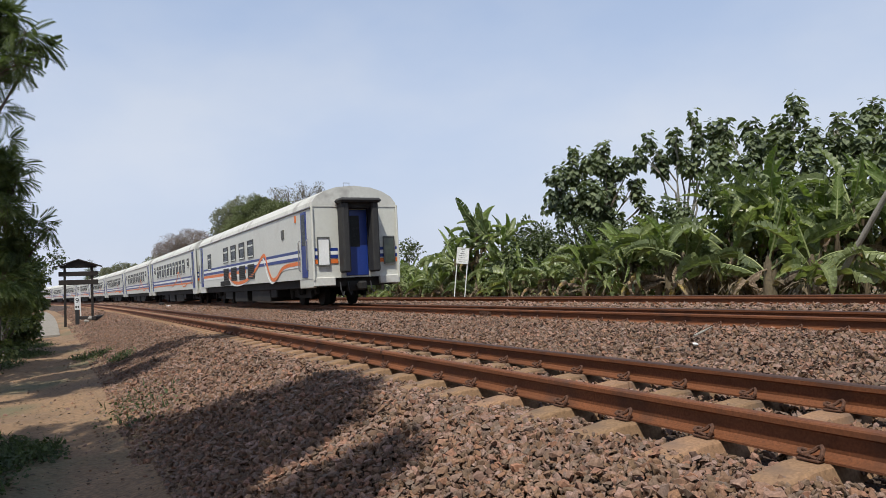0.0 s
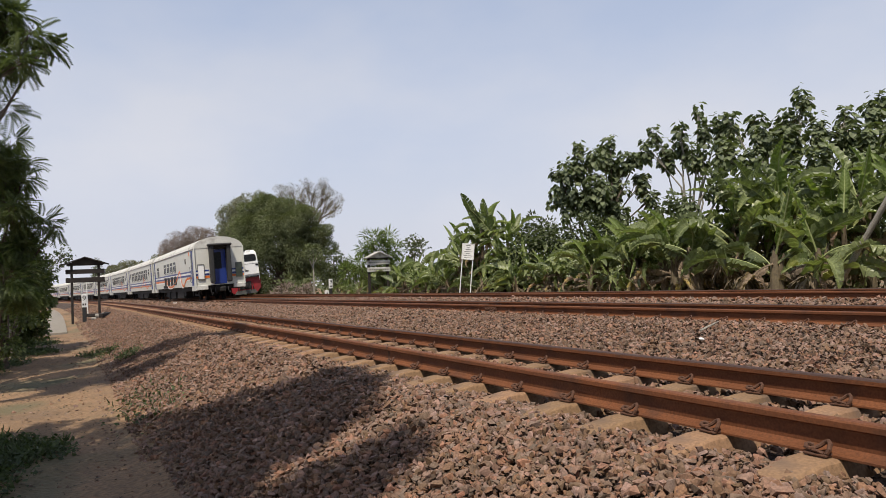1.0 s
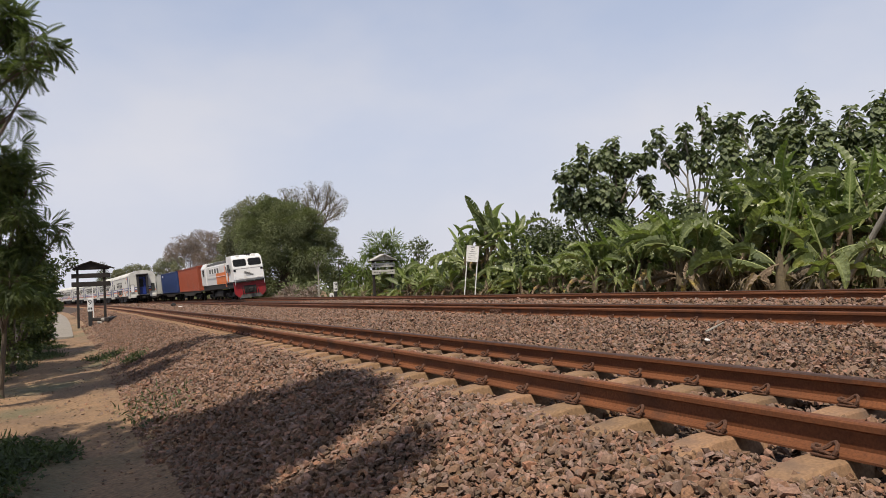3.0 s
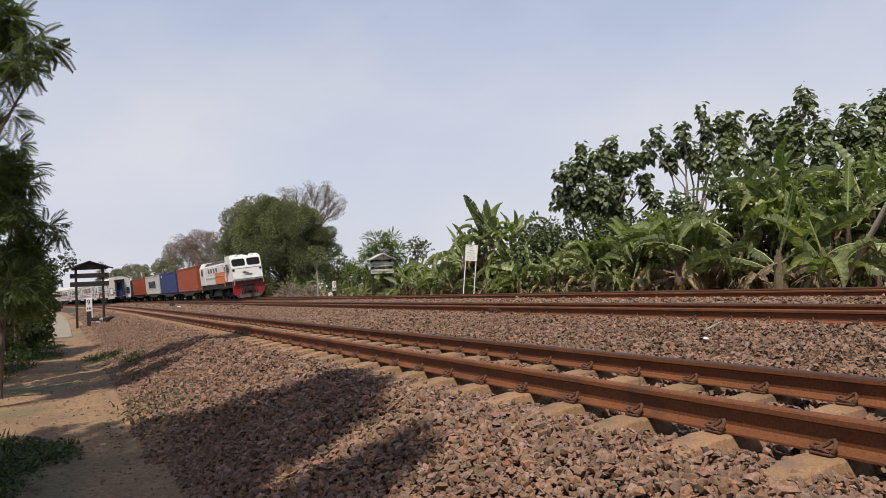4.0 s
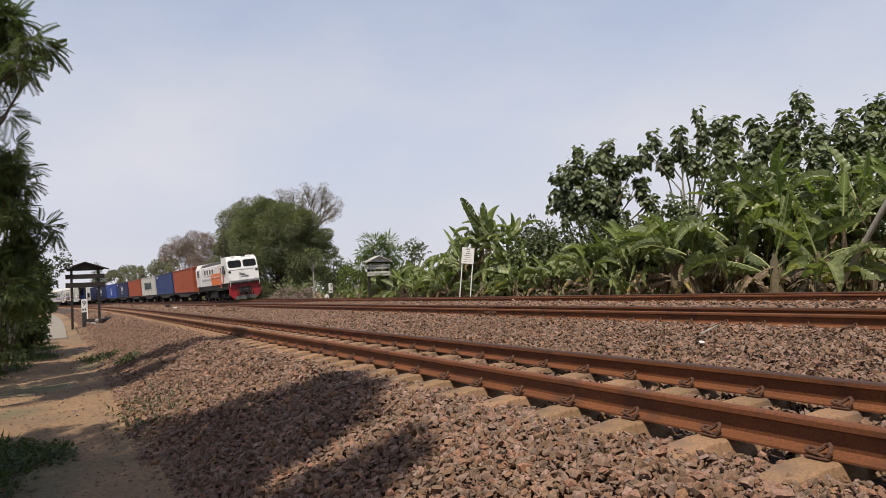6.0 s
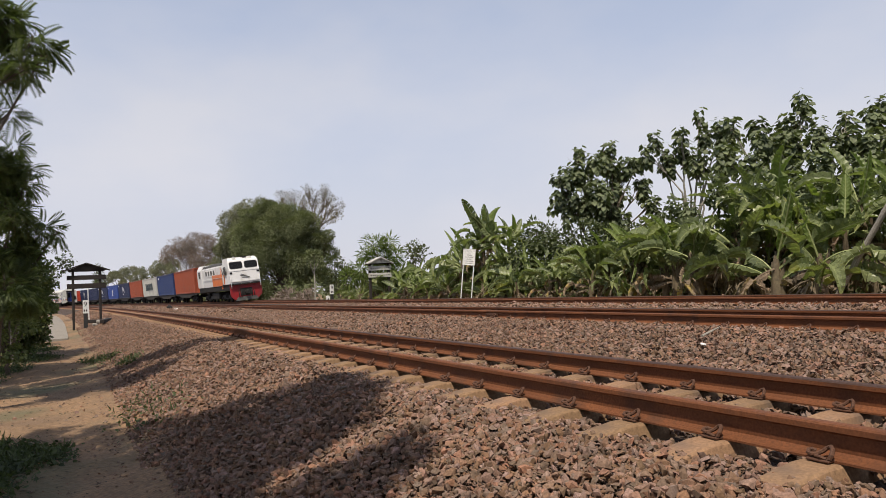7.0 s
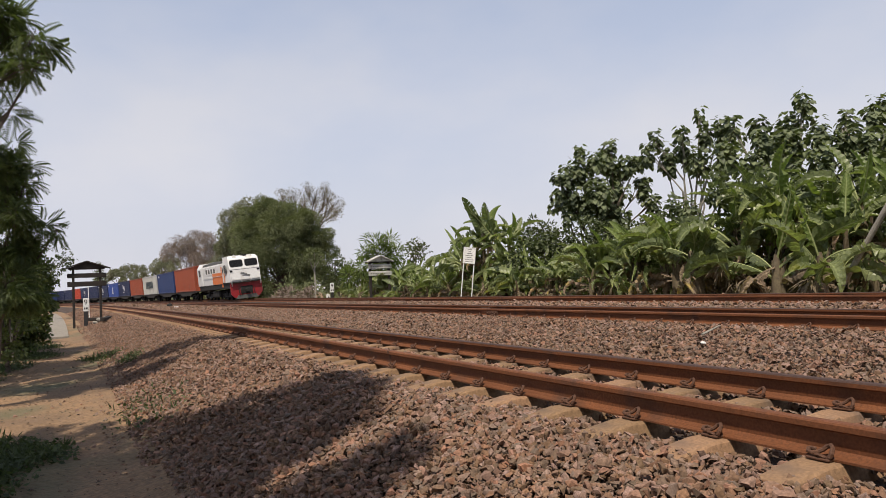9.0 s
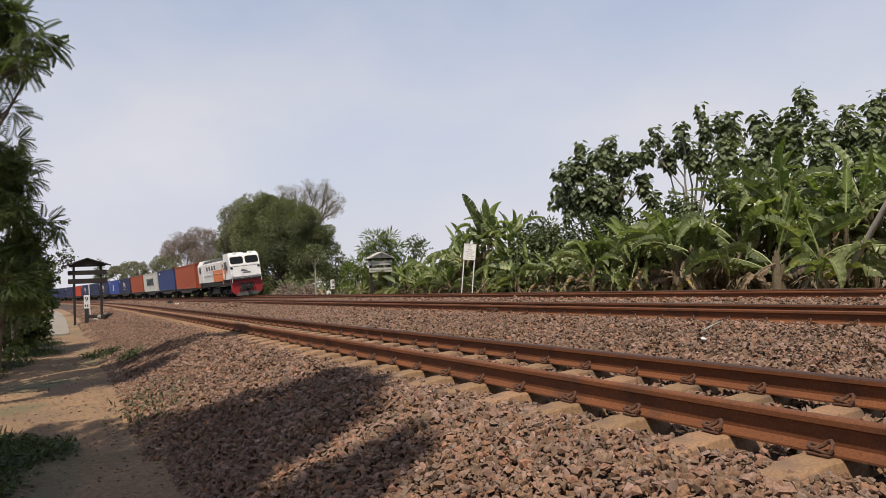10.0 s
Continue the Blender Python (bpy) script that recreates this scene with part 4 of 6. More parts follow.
# leaf forms: length 1 along the first axis
OVAL = (np.array([(0, 0, 0), (0.35, 0.26, 0.05), (0.35, -0.26, 0.05), (0.4, 0, 0), (0.8, 0.2, -0.05), (0.8, -0.2, -0.05), (1.0, 0, -0.12)], float),
        np.array([(0, 3, 1, 1), (0, 2, 3, 3), (1, 3, 6, 4), (3, 2, 5, 6)]))
BROAD = (np.array([(0, 0, 0), (0.3, 0.27, 0.06), (0.3, -0.27, 0.06), (0.35, 0, 0), (0.72, 0.27, -0.06), (0.72, -0.27, -0.06), (1.0, 0, -0.22)], float),
         np.array([(0, 3, 1, 1), (0, 2, 3, 3), (1, 3, 6, 4), (3, 2, 5, 6)]))
RHOMB = (np.array([(0, 0, 0), (0.5, 0.24, 0.03), (1.0, 0, -0.06), (0.5, -0.24, 0.03)], float), np.array([(0, 3, 2, 1)]))
SLIM = (np.array([(0, 0, 0), (0.4, 0.07, 0.02), (1.0, 0, -0.15), (0.4, -0.07, 0.02)], float), np.array([(0, 3, 2, 1)]))


def frond_form(pairs=11):
    """A feathery compound leaf: leaflets in pairs along a drooping rachis."""
    T, F = [], []
    for i in range(pairs):
        u = 0.15 + 0.85 * i / (pairs - 1)
        z = -0.42 * u * u
        L = 0.30 * (1 - 0.55 * abs(u - 0.5) * 1.2)
        for sg in (-1, 1):
            n = len(T)
            T += [(u, 0, z), (u + 0.16 * L + 0.036, sg * L * 0.5, z - 0.02), (u + 0.42 * L, sg * L, z - 0.11), (u + 0.16 * L - 0.036, sg * L * 0.55, z - 0.03)]
            F.append((n, n + 1, n + 2, n + 3) if sg < 0 else (n, n + 3, n + 2, n + 1))
    n = len(T)
    T += [(0, -0.008, 0), (0, 0.008, 0), (1, 0.004, -0.42), (1, -0.004, -0.42)]
    F.append((n, n + 1, n + 2, n + 3))
    return np.array(T, float), np.array(F)


FROND = frond_form(12)


def leaf_cloud(clusters, per_m2, form, size, droop=0.2, inner=0.25):
    """Leaves over the shells of lumpy clusters (x, y, z, r), with gaps."""
    Vs, Fs, n0 = [], [], 0
    T, F = form
    for x, y, z, r in clusters:
        n = max(6, int(per_m2 * 12.6 * r * r))
        d = unit(RNG.normal(size=(n, 3)))
        # lobes: several small tufts on each cluster
        nl = max(3, int(5 + 3 * r))
        lob = unit(RNG.normal(size=(nl, 3)) + (0, 0, 0.25))
        pick = RNG.integers(0, nl, n)
        rad = r * (0.60 + 0.25 * RNG.random(nl))[pick]
        P = lob[pick] * rad[:, None] * RNG.uniform(0.3, 1.0, (n, 1)) ** 0.5 + d * r * (0.34 + 0.14 * RNG.random((n, 1)))
        P = P * (1, 1, 0.9)
        keep = RNG.random(n) > inner * (np.linalg.norm(P, axis=1) < 0.4 * r)
        P, d = P[keep], d[keep]
        n = len(P)
        out = unit(P + 1e-6)
        D = unit(out * 0.8 + d * 0.6 + (0, 0, -droop) + RNG.normal(size=(n, 3)) * 0.35)
        if form is RHOMB:
            N = unit(d * 0.9 + out * 0.3 + (0, 0, 0.35) + RNG.normal(size=(n, 3)) * 0.28)
        else:
            N = unit(out * 0.4 + (0, 0, 0.7) + RNG.normal(size=(n, 3)) * 0.45)
        V, FF = scatter(T, F, P + (x, y, z), D, N, size * RNG.uniform(0.65, 1.25, n))
        Vs.append(V)
        Fs.append(FF + n0)
        n0 += len(V)
    return np.concatenate(Vs), np.concatenate(Fs)


def tuft_cloud(clusters, size=0.36):
    """Teak foliage: each cluster is a few upright shoots, hung all round with large drooping leaves."""
    P, D, N = [], [], []
    for x, y, z, r in clusters:
        for _ in range(max(1, int((15 if r < 0.8 else 10.5) * r * r + 1.3))):
            d = unit(RNG.normal(size=(1, 3)))[0] * r * 0.75 * RNG.random() ** 0.4
            if r < 0.32:
                d = d * 0.3
            tall = RNG.uniform(0.5, 0.95) * (0.8 if r < 0.32 else 1.0)
            for k in range(int(46 * tall)):
                u = RNG.random()
                a = 2.4 * k + RNG.uniform(-0.4, 0.4)
                out = np.array((math.cos(a), math.sin(a), 0.0))
                P.append(np.array((x, y, z)) + d + (0, 0, tall * (u - 0.4)) + out * 0.05)
                D.append(out + (0, 0, 0.75 * u * u - 0.75 + RNG.uniform(-0.35, 0.25)))
                N.append(out * 0.45 + (0, 0, 0.8) + RNG.normal(size=3) * 0.25)
    P, D, N = np.array(P), np.array(D), np.array(N)
    return scatter(*BROAD, P, D, N, size * RNG.uniform(0.6, 1.2, len(P)))


def limbs(base, clusters, r0, twigs=5, fork=0.4):
    """Trunk that forks towards each cluster, with twigs."""
    mb = MB()
    base = Vector(base)
    cen = sum((Vector(c[:3]) for c in clusters), Vector()) / len(clusters)
    top = base.lerp(Vector((cen.x, cen.y, cen.z)), fork)
    top.x, top.y = base.x * 0.75 + cen.x * 0.25, base.y * 0.75 + cen.y * 0.25
    q = base.lerp(top, 0.5) + Vector((random.uniform(-1, 1), random.uniform(-1, 1), 0)) * r0
    mb.tube([base - Vector((0, 0, 0.3)), base + Vector((0, 0, 0.15)), q, top], [r0 * 1.5, r0 * 1.1, r0 * 0.9, r0 * 0.75], 9)
    for x, y, z, r in clusters:
        c = Vector((x, y, z))
        b = top.lerp(base, random.uniform(0, 0.35))
        mid = b.lerp(c, 0.5) + Vector((random.uniform(-1, 1), random.uniform(-1, 1), random.uniform(-0.2, 1.0))) * 0.12 * (c - b).length
        mb.tube([b, mid, c], [r0 * 0.55, r0 * 0.35, r0 * 0.12], 6)
        for _ in range(twigs):
            d = Vector((random.gauss(0, 1), random.gauss(0, 1), random.gauss(0.4, 0.8))).normalized()
            e = c + d * r * random.uniform(0.7, 1.05)
            mb.tube([mid.lerp(c, random.uniform(0.2, 0.9)), c + d * r * 0.45, e], [r0 * 0.13, r0 * 0.08, r0 * 0.03], 4, cap=False)
    return mb


def build_tree(label, base, clusters, leaf, form, size, per_m2, r0, bark, droop=0.2, twigs=5, fork=0.4, category="tree", group="trees beside the railway"):
    t = thing("tree", label, category, group)
    part("trunk", limbs(base, clusters, r0, twigs, fork), bark, t)
    V, F = tuft_cloud(clusters, size) if form is BROAD else leaf_cloud(clusters, per_m2, form, size, droop)
    ob = new("crown", np_mesh("crown", V, F, leaf))
    ob.parent = t
    return t


# leaf masses of each tree: x, y, z, radius
TEAK_A = [(5.96, 32.33, 4.76, 0.84), (6.82, 32.54, 5.53, 0.99), (7.97, 33.45, 6.01, 1.05), (8.78, 33.11, 5.52, 0.99), (7.23, 32.36, 4.31, 1.18), (8.39, 32.93, 4.19, 1.05), (9.49, 32.98, 4.66, 0.58), (5.5, 32.3, 5.25, 0.25), (9.4, 33.0, 5.8, 0.3), (8.3, 33.3, 6.75, 0.25), (9.9, 32.8, 4.0, 0.4), (6.6, 32.4, 6.35, 0.25), (10.0, 32.6, 3.3, 0.35), (6.44, 32.5, 3.71, 0.95), (5.85, 33.43, 4.11, 0.65), (7.95, 32.45, 3.11, 0.92)]
TEAK_B = [(8.35, 26.78, 5.71, 0.3), (8.27, 26.97, 5.21, 0.39), (9.35, 26.83, 5.89, 0.26), (8.82, 27.09, 4.88, 0.47), (9.56, 27.27, 5.2, 0.43), (10.4, 27.5, 6.75, 0.19), (10.23, 26.63, 5.8, 0.34), (10.97, 27.11, 6.08, 0.43), (11.4, 27.2, 5.53, 0.43), (9.86, 26.7, 4.65, 0.53), (10.76, 26.31, 4.54, 0.53)]
TEAK_C = [(10.54, 25.0, 5.7, 0.3), (10.96, 24.0, 5.4, 0.34), (12.56, 24.0, 6.1, 0.42), (12.4, 24.1, 5.4, 0.4), (11.7, 24.0, 5.2, 0.45), (10.99, 23.5, 4.82, 0.5), (11.68, 23.5, 4.6, 0.55), (12.91, 23.5, 5.1, 0.42),
          (12.2, 23.4, 4.6, 0.55), (10.48, 23.2, 4.1, 0.55), (11.5, 23.0, 3.95, 0.6), (9.9, 24.2, 4.6, 0.45)]
TEAK_D = [(13.97, 24.0, 5.6, 0.34), (14.19, 23.0, 5.25, 0.38), (15.31, 24.0, 5.9, 0.34), (15.2, 23.4, 5.2, 0.45), (12.72, 23.0, 4.45, 0.5), (13.47, 23.0, 4.61, 0.52), (13.7, 22.5, 4.22, 0.5), (14.3, 22.5, 4.4, 0.55),
          (12.4, 22.5, 3.74, 0.6), (13.18, 22.0, 3.62, 0.6), (14.0, 22.0, 3.6, 0.6), (15.0, 22.2, 4.6, 0.55), (15.1, 22.2, 3.8, 0.65)]
TEAK_E = [(5.27, 38.4, 3.47, 0.6), (5.88, 38.46, 3.29, 0.6), (4.83, 38.73, 3.05, 0.45), (6.08, 38.0, 2.64, 0.6), (5.54, 38.65, 2.24, 0.75)]
BIG = [(-17.14, 69.35, 6.9, 2.42), (-14.6, 66.6, 6.9, 2.2), (-13.0, 69.2, 5.4, 2.15), (-17.9, 67.81, 5.94, 2.1), (-15.32, 68.13, 5.26, 2.96), (-12.9, 67.06, 3.8, 2.1), (-11.17, 68.94, 3.99, 1.51), (-17.43, 67.59, 3.19, 2.42), (-14.67, 69.6, 2.26, 2.42), (-11.58, 67.6, 1.81, 1.62), (-18.0, 68.22, 8.2, 1.1), (-16.11, 67.66, 8.3, 1.4), (-16.6, 66.6, 1.1, 1.5), (-13.3, 66.4, 0.7, 1.4), (-18.6, 67.0, 1.2, 1.4), (-12.7, 67.8, 7.3, 1.5), (-11.3, 68.2, 5.6, 1.25), (-13.9, 68.0, 8.2, 1.1)]
BIGL = [(-28.6, 95.74, 8.0, 1.8), (-27.0, 93.69, 9.7, 2.1), (-25.0, 93.53, 10.9, 2.3), (-29.3, 96.5, 6.06, 1.88), (-23.4, 96.19, 12.3, 1.7), (-29.6, 95.75, 3.76, 1.88), (-28.05, 97.26, 7.53, 2.63)]
RED_A = [(-48.99, 136.1, 10.23, 2.78), (-47.08, 138.52, 11.03, 2.57), (-47.9, 137.42, 8.05, 3.0), (-51.7, 137.4, 8.79, 2.35)]
RED_B = [(-38.13, 117.66, 9.18, 2.09), (-38.39, 119.65, 6.93, 2.38), (-39.29, 117.99, 5.98, 2.38)]
FAR_A = [(-78.0, 187.92, 7.67, 1.51), (-75.33, 188.05, 8.88, 1.96), (-74.64, 194.12, 10.37, 2.26), (-80.61, 187.33, 6.75, 1.2), (-70.4, 188.85, 8.79, 2.11), (-79.29, 190.86, 5.66, 1.66), (-77.13, 194.23, 6.18, 2.11), (-74.27, 195.29, 6.97, 2.41), (-82.77, 192.93, 5.23, 1.35), (-83.6, 188.24, 4.97, 1.35)]
FAR_B = [(-102.91, 231.52, 9.27, 2.19), (-100.92, 233.34, 9.93, 2.19), (-103.11, 225.88, 8.48, 1.82), (-108.29, 233.13, 8.08, 1.82)]
SMALL = [(-7.68, 51.88, 2.72, 0.74), (-7.23, 52.49, 1.89, 0.82), (-8.2, 52.72, 1.44, 0.91), (-6.75, 52.7, 1.95, 0.58), (-7.54, 52.36, 1.07, 0.91)]
DARKT = [(-1.98, 60.37, 4.14, 0.71), (-2.31, 59.33, 3.39, 0.71), (-1.54, 60.22, 3.39, 0.71)]
BAMB = [(-3.88, 42.34, 3.17, 0.61), (-3.12, 43.1, 3.31, 0.55), (-4.6, 43.24, 2.81, 0.48), (-2.72, 43.76, 2.56, 0.61), (-3.56, 42.95, 2.4, 0.89), (-4.7, 42.18, 1.76, 0.68), (-2.53, 43.28, 1.5, 0.75), (-5.44, 42.6, 1.3, 0.61), (-3.7, 43.76, 1.05, 0.82)]
YOUNG = [(-8.97, 50.91, 3.24, 0.48), (-9.27, 50.9, 2.94, 0.32), (-8.85, 52.25, 3.0, 0.32)]
LFAR = [(-33.05, 61.9, 3.85, 0.79), (-32.16, 61.74, 4.39, 0.59), (-33.58, 61.78, 3.38, 0.88), (-34.57, 62.21, 2.95, 0.98)]
NTOP = [(-6.24, 10.24, 4.79, 0.38), (-5.98, 10.43, 4.76, 0.27), (-5.59, 10.32, 4.49, 0.2), (-5.49, 10.46, 4.39, 0.13), (-6.14, 10.48, 4.23, 0.26), (-5.66, 10.14, 3.99, 0.18), (-6.11, 10.11, 3.9, 0.22), (-6.31, 10.6, 3.54, 0.14), (-5.94, 10.26, 3.37, 0.09)]
NMID = [(-6.94, 11.34, 3.11, 0.2), (-6.89, 11.8, 3.27, 0.13), (-6.85, 11.48, 2.76, 0.28), (-6.71, 11.7, 2.6, 0.16), (-6.47, 11.49, 2.84, 0.1), (-7.01, 11.58, 2.23, 0.33), (-6.57, 11.29, 2.04, 0.22), (-6.58, 11.58, 1.89, 0.15), (-6.38, 11.72, 1.92, 0.13), (-6.05, 11.51, 1.83, 0.08), (-6.97, 11.64, 1.59, 0.33), (-6.63, 11.6, 1.43, 0.22), (-6.74, 11.24, 0.98, 0.36), (-6.62, 11.65, 0.79, 0.22)]
NTOP = [(x - 0.2, y, z + 0.08, r) for x, y, z, r in NTOP]
NMID = [(x - 0.1, y, z, r) for x, y, z, r in NMID]
THICK_A = [(3.56, 30.86, 1.73, 0.74), (4.38, 31.3, 2.2, 0.69), (5.36, 31.25, 2.15, 0.79), (6.23, 30.49, 2.54, 0.84), (7.31, 31.02, 2.28, 0.84), (8.27, 30.94, 2.35, 0.69), (9.17, 31.41, 2.71, 0.59), (9.62, 30.46, 2.61, 0.64), (5.7, 30.65, 1.24, 0.86), (7.52, 31.19, 1.16, 0.86), (8.97, 31.0, 1.45, 0.86)]
THICK_B = [(7.77, 22.22, 2.76, 0.52), (8.35, 21.84, 3.04, 0.59), (9.17, 21.68, 3.15, 0.63), (10.4, 22.49, 3.2, 0.63), (10.92, 21.74, 3.15, 0.66), (11.72, 21.64, 3.01, 0.66), (12.65, 21.8, 2.72, 0.66), (13.56, 21.87, 2.6, 0.63), (7.9, 21.78, 1.83, 0.66), (9.61, 22.11, 1.95, 0.73), (11.59, 22.56, 1.88, 0.73), (12.84, 21.68, 1.57, 0.73), (14.64, 21.96, 2.38, 0.77), (13.0, 21.0, 1.8, 0.7), (14.2, 21.3, 1.6, 0.8), (13.9, 21.5, 2.4, 0.7), (14.6, 21.2, 0.7, 0.8)]
LOW2 = [(-10.0, 16.69, 1.66, 0.44), (-9.84, 16.9, 0.98, 0.37), (-10.36, 17.03, 0.4, 0.5), (-9.45, 16.33, 0.2, 0.24), (-9.42, 16.6, 1.29, 0.18), (-9.94, 16.85, 2.13, 0.29), (-9.98, 16.27, -0.22, 0.39), (-10.77, 16.65, 1.23, 0.72), (-10.74, 16.36, 0.07, 0.72)]
LEFT_A = [(-13.2, 20.23, 4.1, 1.11), (-14.18, 20.45, 3.03, 1.43), (-13.49, 20.11, 1.69, 1.27), (-11.91, 19.46, 4.24, 0.38), (-12.16, 19.57, 3.17, 0.48), (-14.21, 19.85, 4.58, 1.43), (-13.03, 20.26, 5.24, 0.63)]
LOW = [(-12.88, 21.79, 1.86, 0.59), (-12.73, 22.29, 1.33, 0.49), (-13.22, 22.03, 0.66, 0.66), (-12.26, 21.87, 0.79, 0.31), (-12.74, 22.39, 0.09, 0.38), (-13.2, 21.96, -0.21, 0.59), (-12.25, 22.01, 0.26, 0.21), (-12.93, 22.35, 2.41, 0.35), (-12.81, 22.18, -0.42, 0.28), (-12.32, 22.45, 0.6, 0.21), (-12.07, 22.12, 1.3, 0.17), (-12.03, 21.79, 0.0, 0.21), (-12.21, 22.02, 1.83, 0.21), (-12.7, 22.6, -0.46, 0.23)]

FILL = [(-13.29, 21.63, 2.22, 0.51), (-12.95, 22.06, 2.13, 0.44), (-12.3, 21.6, 1.71, 0.37), (-12.15, 21.8, 1.29, 0.27), (-13.3, 21.89, 1.36, 0.58), (-12.66, 21.82, 0.98, 0.51), (-12.2, 21.9, 0.61, 0.27), (-13.37, 21.82, 0.33, 0.58), (-12.82, 22.07, 0.03, 0.48), (-12.4, 22.1, -0.16, 0.27), (-13.42, 21.74, -0.52, 0.48), (-12.84, 21.9, -0.75, 0.31), (-12.3, 21.9, 2.25, 0.27), (-13.75, 21.39, 1.72, 0.68), (-14.07, 21.84, 0.19, 0.68)]


def ground_at(x, y):
    i = int(np.argmin((_x - x) ** 2 + (_y - y) ** 2))
    return float(ground_z((x - _x[i]) * _hy[i] - (y - _y[i]) * _hx[i]))


def at_ground(x, y):
    return (x, y, ground_at(x, y))


def build_trees():
    teak = "teak tree with large drooping green leaves"
    build_tree(teak + " and a dense crown", at_ground(7.4, 33.1), TEAK_A, TEAK_LEAF, BROAD, 0.34, 38, 0.13, BARK, 0.5, 4)
    build_tree(teak + " on thin bare limbs", at_ground(9.5, 27.1), TEAK_B, TEAK_LEAF, BROAD, 0.32, 60, 0.10, PALE_BARK, 0.6, 6)
    build_tree(teak + " behind the banana plants", at_ground(12.0, 24.1), TEAK_C, TEAK_LEAF, BROAD, 0.32, 60, 0.10, PALE_BARK, 0.6, 5)
    build_tree(teak + " behind the banana plants", at_ground(13.1, 22.1), TEAK_D, TEAK_LEAF, BROAD, 0.32, 50, 0.10, PALE_BARK, 0.6, 5)
    build_tree("dark leafy tree behind the banana plants", at_ground(5.2, 38.1), TEAK_E, DARK_LEAF, RHOMB, 0.22, 55, 0.1, BARK, 0.2, 3)
    build_tree("broad olive-green tree with a dense rounded crown", at_ground(-14.9, 68), BIG, TREE_LEAF, RHOMB, 0.17, 190, 0.3, BARK, 0.2, 3)
    build_tree("tall dark-green tree with light haze painted into its leaves", at_ground(-27.6, 95), BIGL, HAZE_PALED_LEAF, RHOMB, 0.22, 95, 0.3, BARK, 0.2, 3)
    bare = [(-16.0 + 4.0 * math.sqrt(k / 26) * math.cos(k * 2.4) + 0.3, 85 + 2.4 * math.sin(k * 2.4 + 0.5), 10.6 + 2.7 * math.sqrt(k / 26) * math.sin(k * 2.4), 1.05) for k in range(1, 27)]
    build_tree("half-bare tree with grey twigs and few leaves", at_ground(-16, 85), bare, BARE_LEAF, RHOMB, 0.15, 26, 0.14, BARK, 0.2, 22, 0.72)
    build_tree("leafless reddish-brown tree in haze", at_ground(-48.3, 135), RED_A, DRY_LEAF, RHOMB, 0.18, 62, 0.3, PALE_BARK, 0.1, 24)
    build_tree("leafless reddish-brown tree in haze", at_ground(-39.2, 120), RED_B, DRY_LEAF, RHOMB, 0.18, 62, 0.3, PALE_BARK, 0.1, 24)
    build_tree("green tree far off with haze painted into its leaves", at_ground(-77, 190), FAR_A, HAZE_PALED_LEAF, RHOMB, 0.4, 28, 0.35, BARK, 0.1, 3)
    build_tree("green tree far off with haze painted into its leaves", at_ground(-103, 230), FAR_B, HAZE_PALED_LEAF, RHOMB, 0.45, 24, 0.3, BARK, 0.1, 3)
    build_tree("small dark bushy tree beside the track", at_ground(-7.5, 52.5), SMALL, DARK_LEAF, RHOMB, 0.2, 55, 0.07, BARK, 0.2, 3, 0.2)
    build_tree("small dark tree behind the bushes", at_ground(-2.1, 60.2), DARKT, DARK_LEAF, OVAL, 0.28, 30, 0.09, BARK, 0.2, 3)
    build_tree("light-green bushy bamboo thicket behind a name board", at_ground(-3.8, 43.2), BAMB, BAMBOO_LEAF, SLIM, 0.42, 70, 0.06, BARK, 0.3, 6, 0.2, "bush")
    build_tree("young tree with a thin whitish trunk and small crown", at_ground(-9.0, 51), YOUNG, TREE_LEAF, OVAL, 0.2, 110, 0.06, PALE_BARK, 0.4, 3, 0.8)
    build_tree("light-green tree beyond the station board", at_ground(-36.5, 61.5), LFAR, WEED_LEAF, OVAL, 0.3, 22, 0.1, BARK, 0.3, 4)
    tiers = [(-109.7 + math.cos(k * 2.4) * (2.2 - 0.22 * k) * 0.5, 230 + math.sin(k * 2.4) * 0.8, 5.0 + 1.05 * k, 1.9 - 0.2 * k) for k in range(8)]
    build_tree("tall layered conifer far off in haze", at_ground(-109.7, 230), tiers, DARK_LEAF, SLIM, 0.9, 12, 0.25, BARK, 0.1, 4, 0.5)
    feather = "tree with feathery compound leaves leaning over the path"
    # unseen crown: spots to be shaded, shifted back towards the sun
    path = ((-8.0, 14.7, 0.7), (-7.3, 15.1, 0.6), (-7.5, 13.3, 0.5), (-6.2, 13.0, 0.35), (-9.2, 18.2, 0.9), (-6.6, 15.2, 0.5), (-10.5, 18.0, 0.9), (-8.4, 16.5, 0.8), (-9.4, 15.4, 0.8), (-11.6, 20.4, 0.9))
    high = [(x - 1.01, y - 3.93, 6.6, r) for x, y, r in path] + [(-6.5, 10.4, 7.6, 0.6), (-5.6, 10.2, 7.9, 0.55), (-4.9, 9.8, 8.0, 0.5), (-7.4, 10.8, 7.5, 0.7), (-8.4, 10.6, 7.2, 0.8), (-7.6, 9.4, 6.6, 0.7)]
    build_tree(feather, at_ground(-8.2, 9.6), NTOP, FEATHER_LEAF, FROND, 0.25, 105, 0.07, BARK, 0.45, 4, 0.6)
    build_tree("tall unseen tree with its crown placed to shade the path", at_ground(-9.0, 10.4), high, FEATHER_LEAF, RHOMB, 0.18, 110, 0.11, BARK, 0.3, 3, 0.6)
    build_tree(feather, at_ground(-7.75, 12.4), NMID, FEATHER_LEAF, FROND, 0.23, 150, 0.045, BARK, 0.45, 4, 0.5)
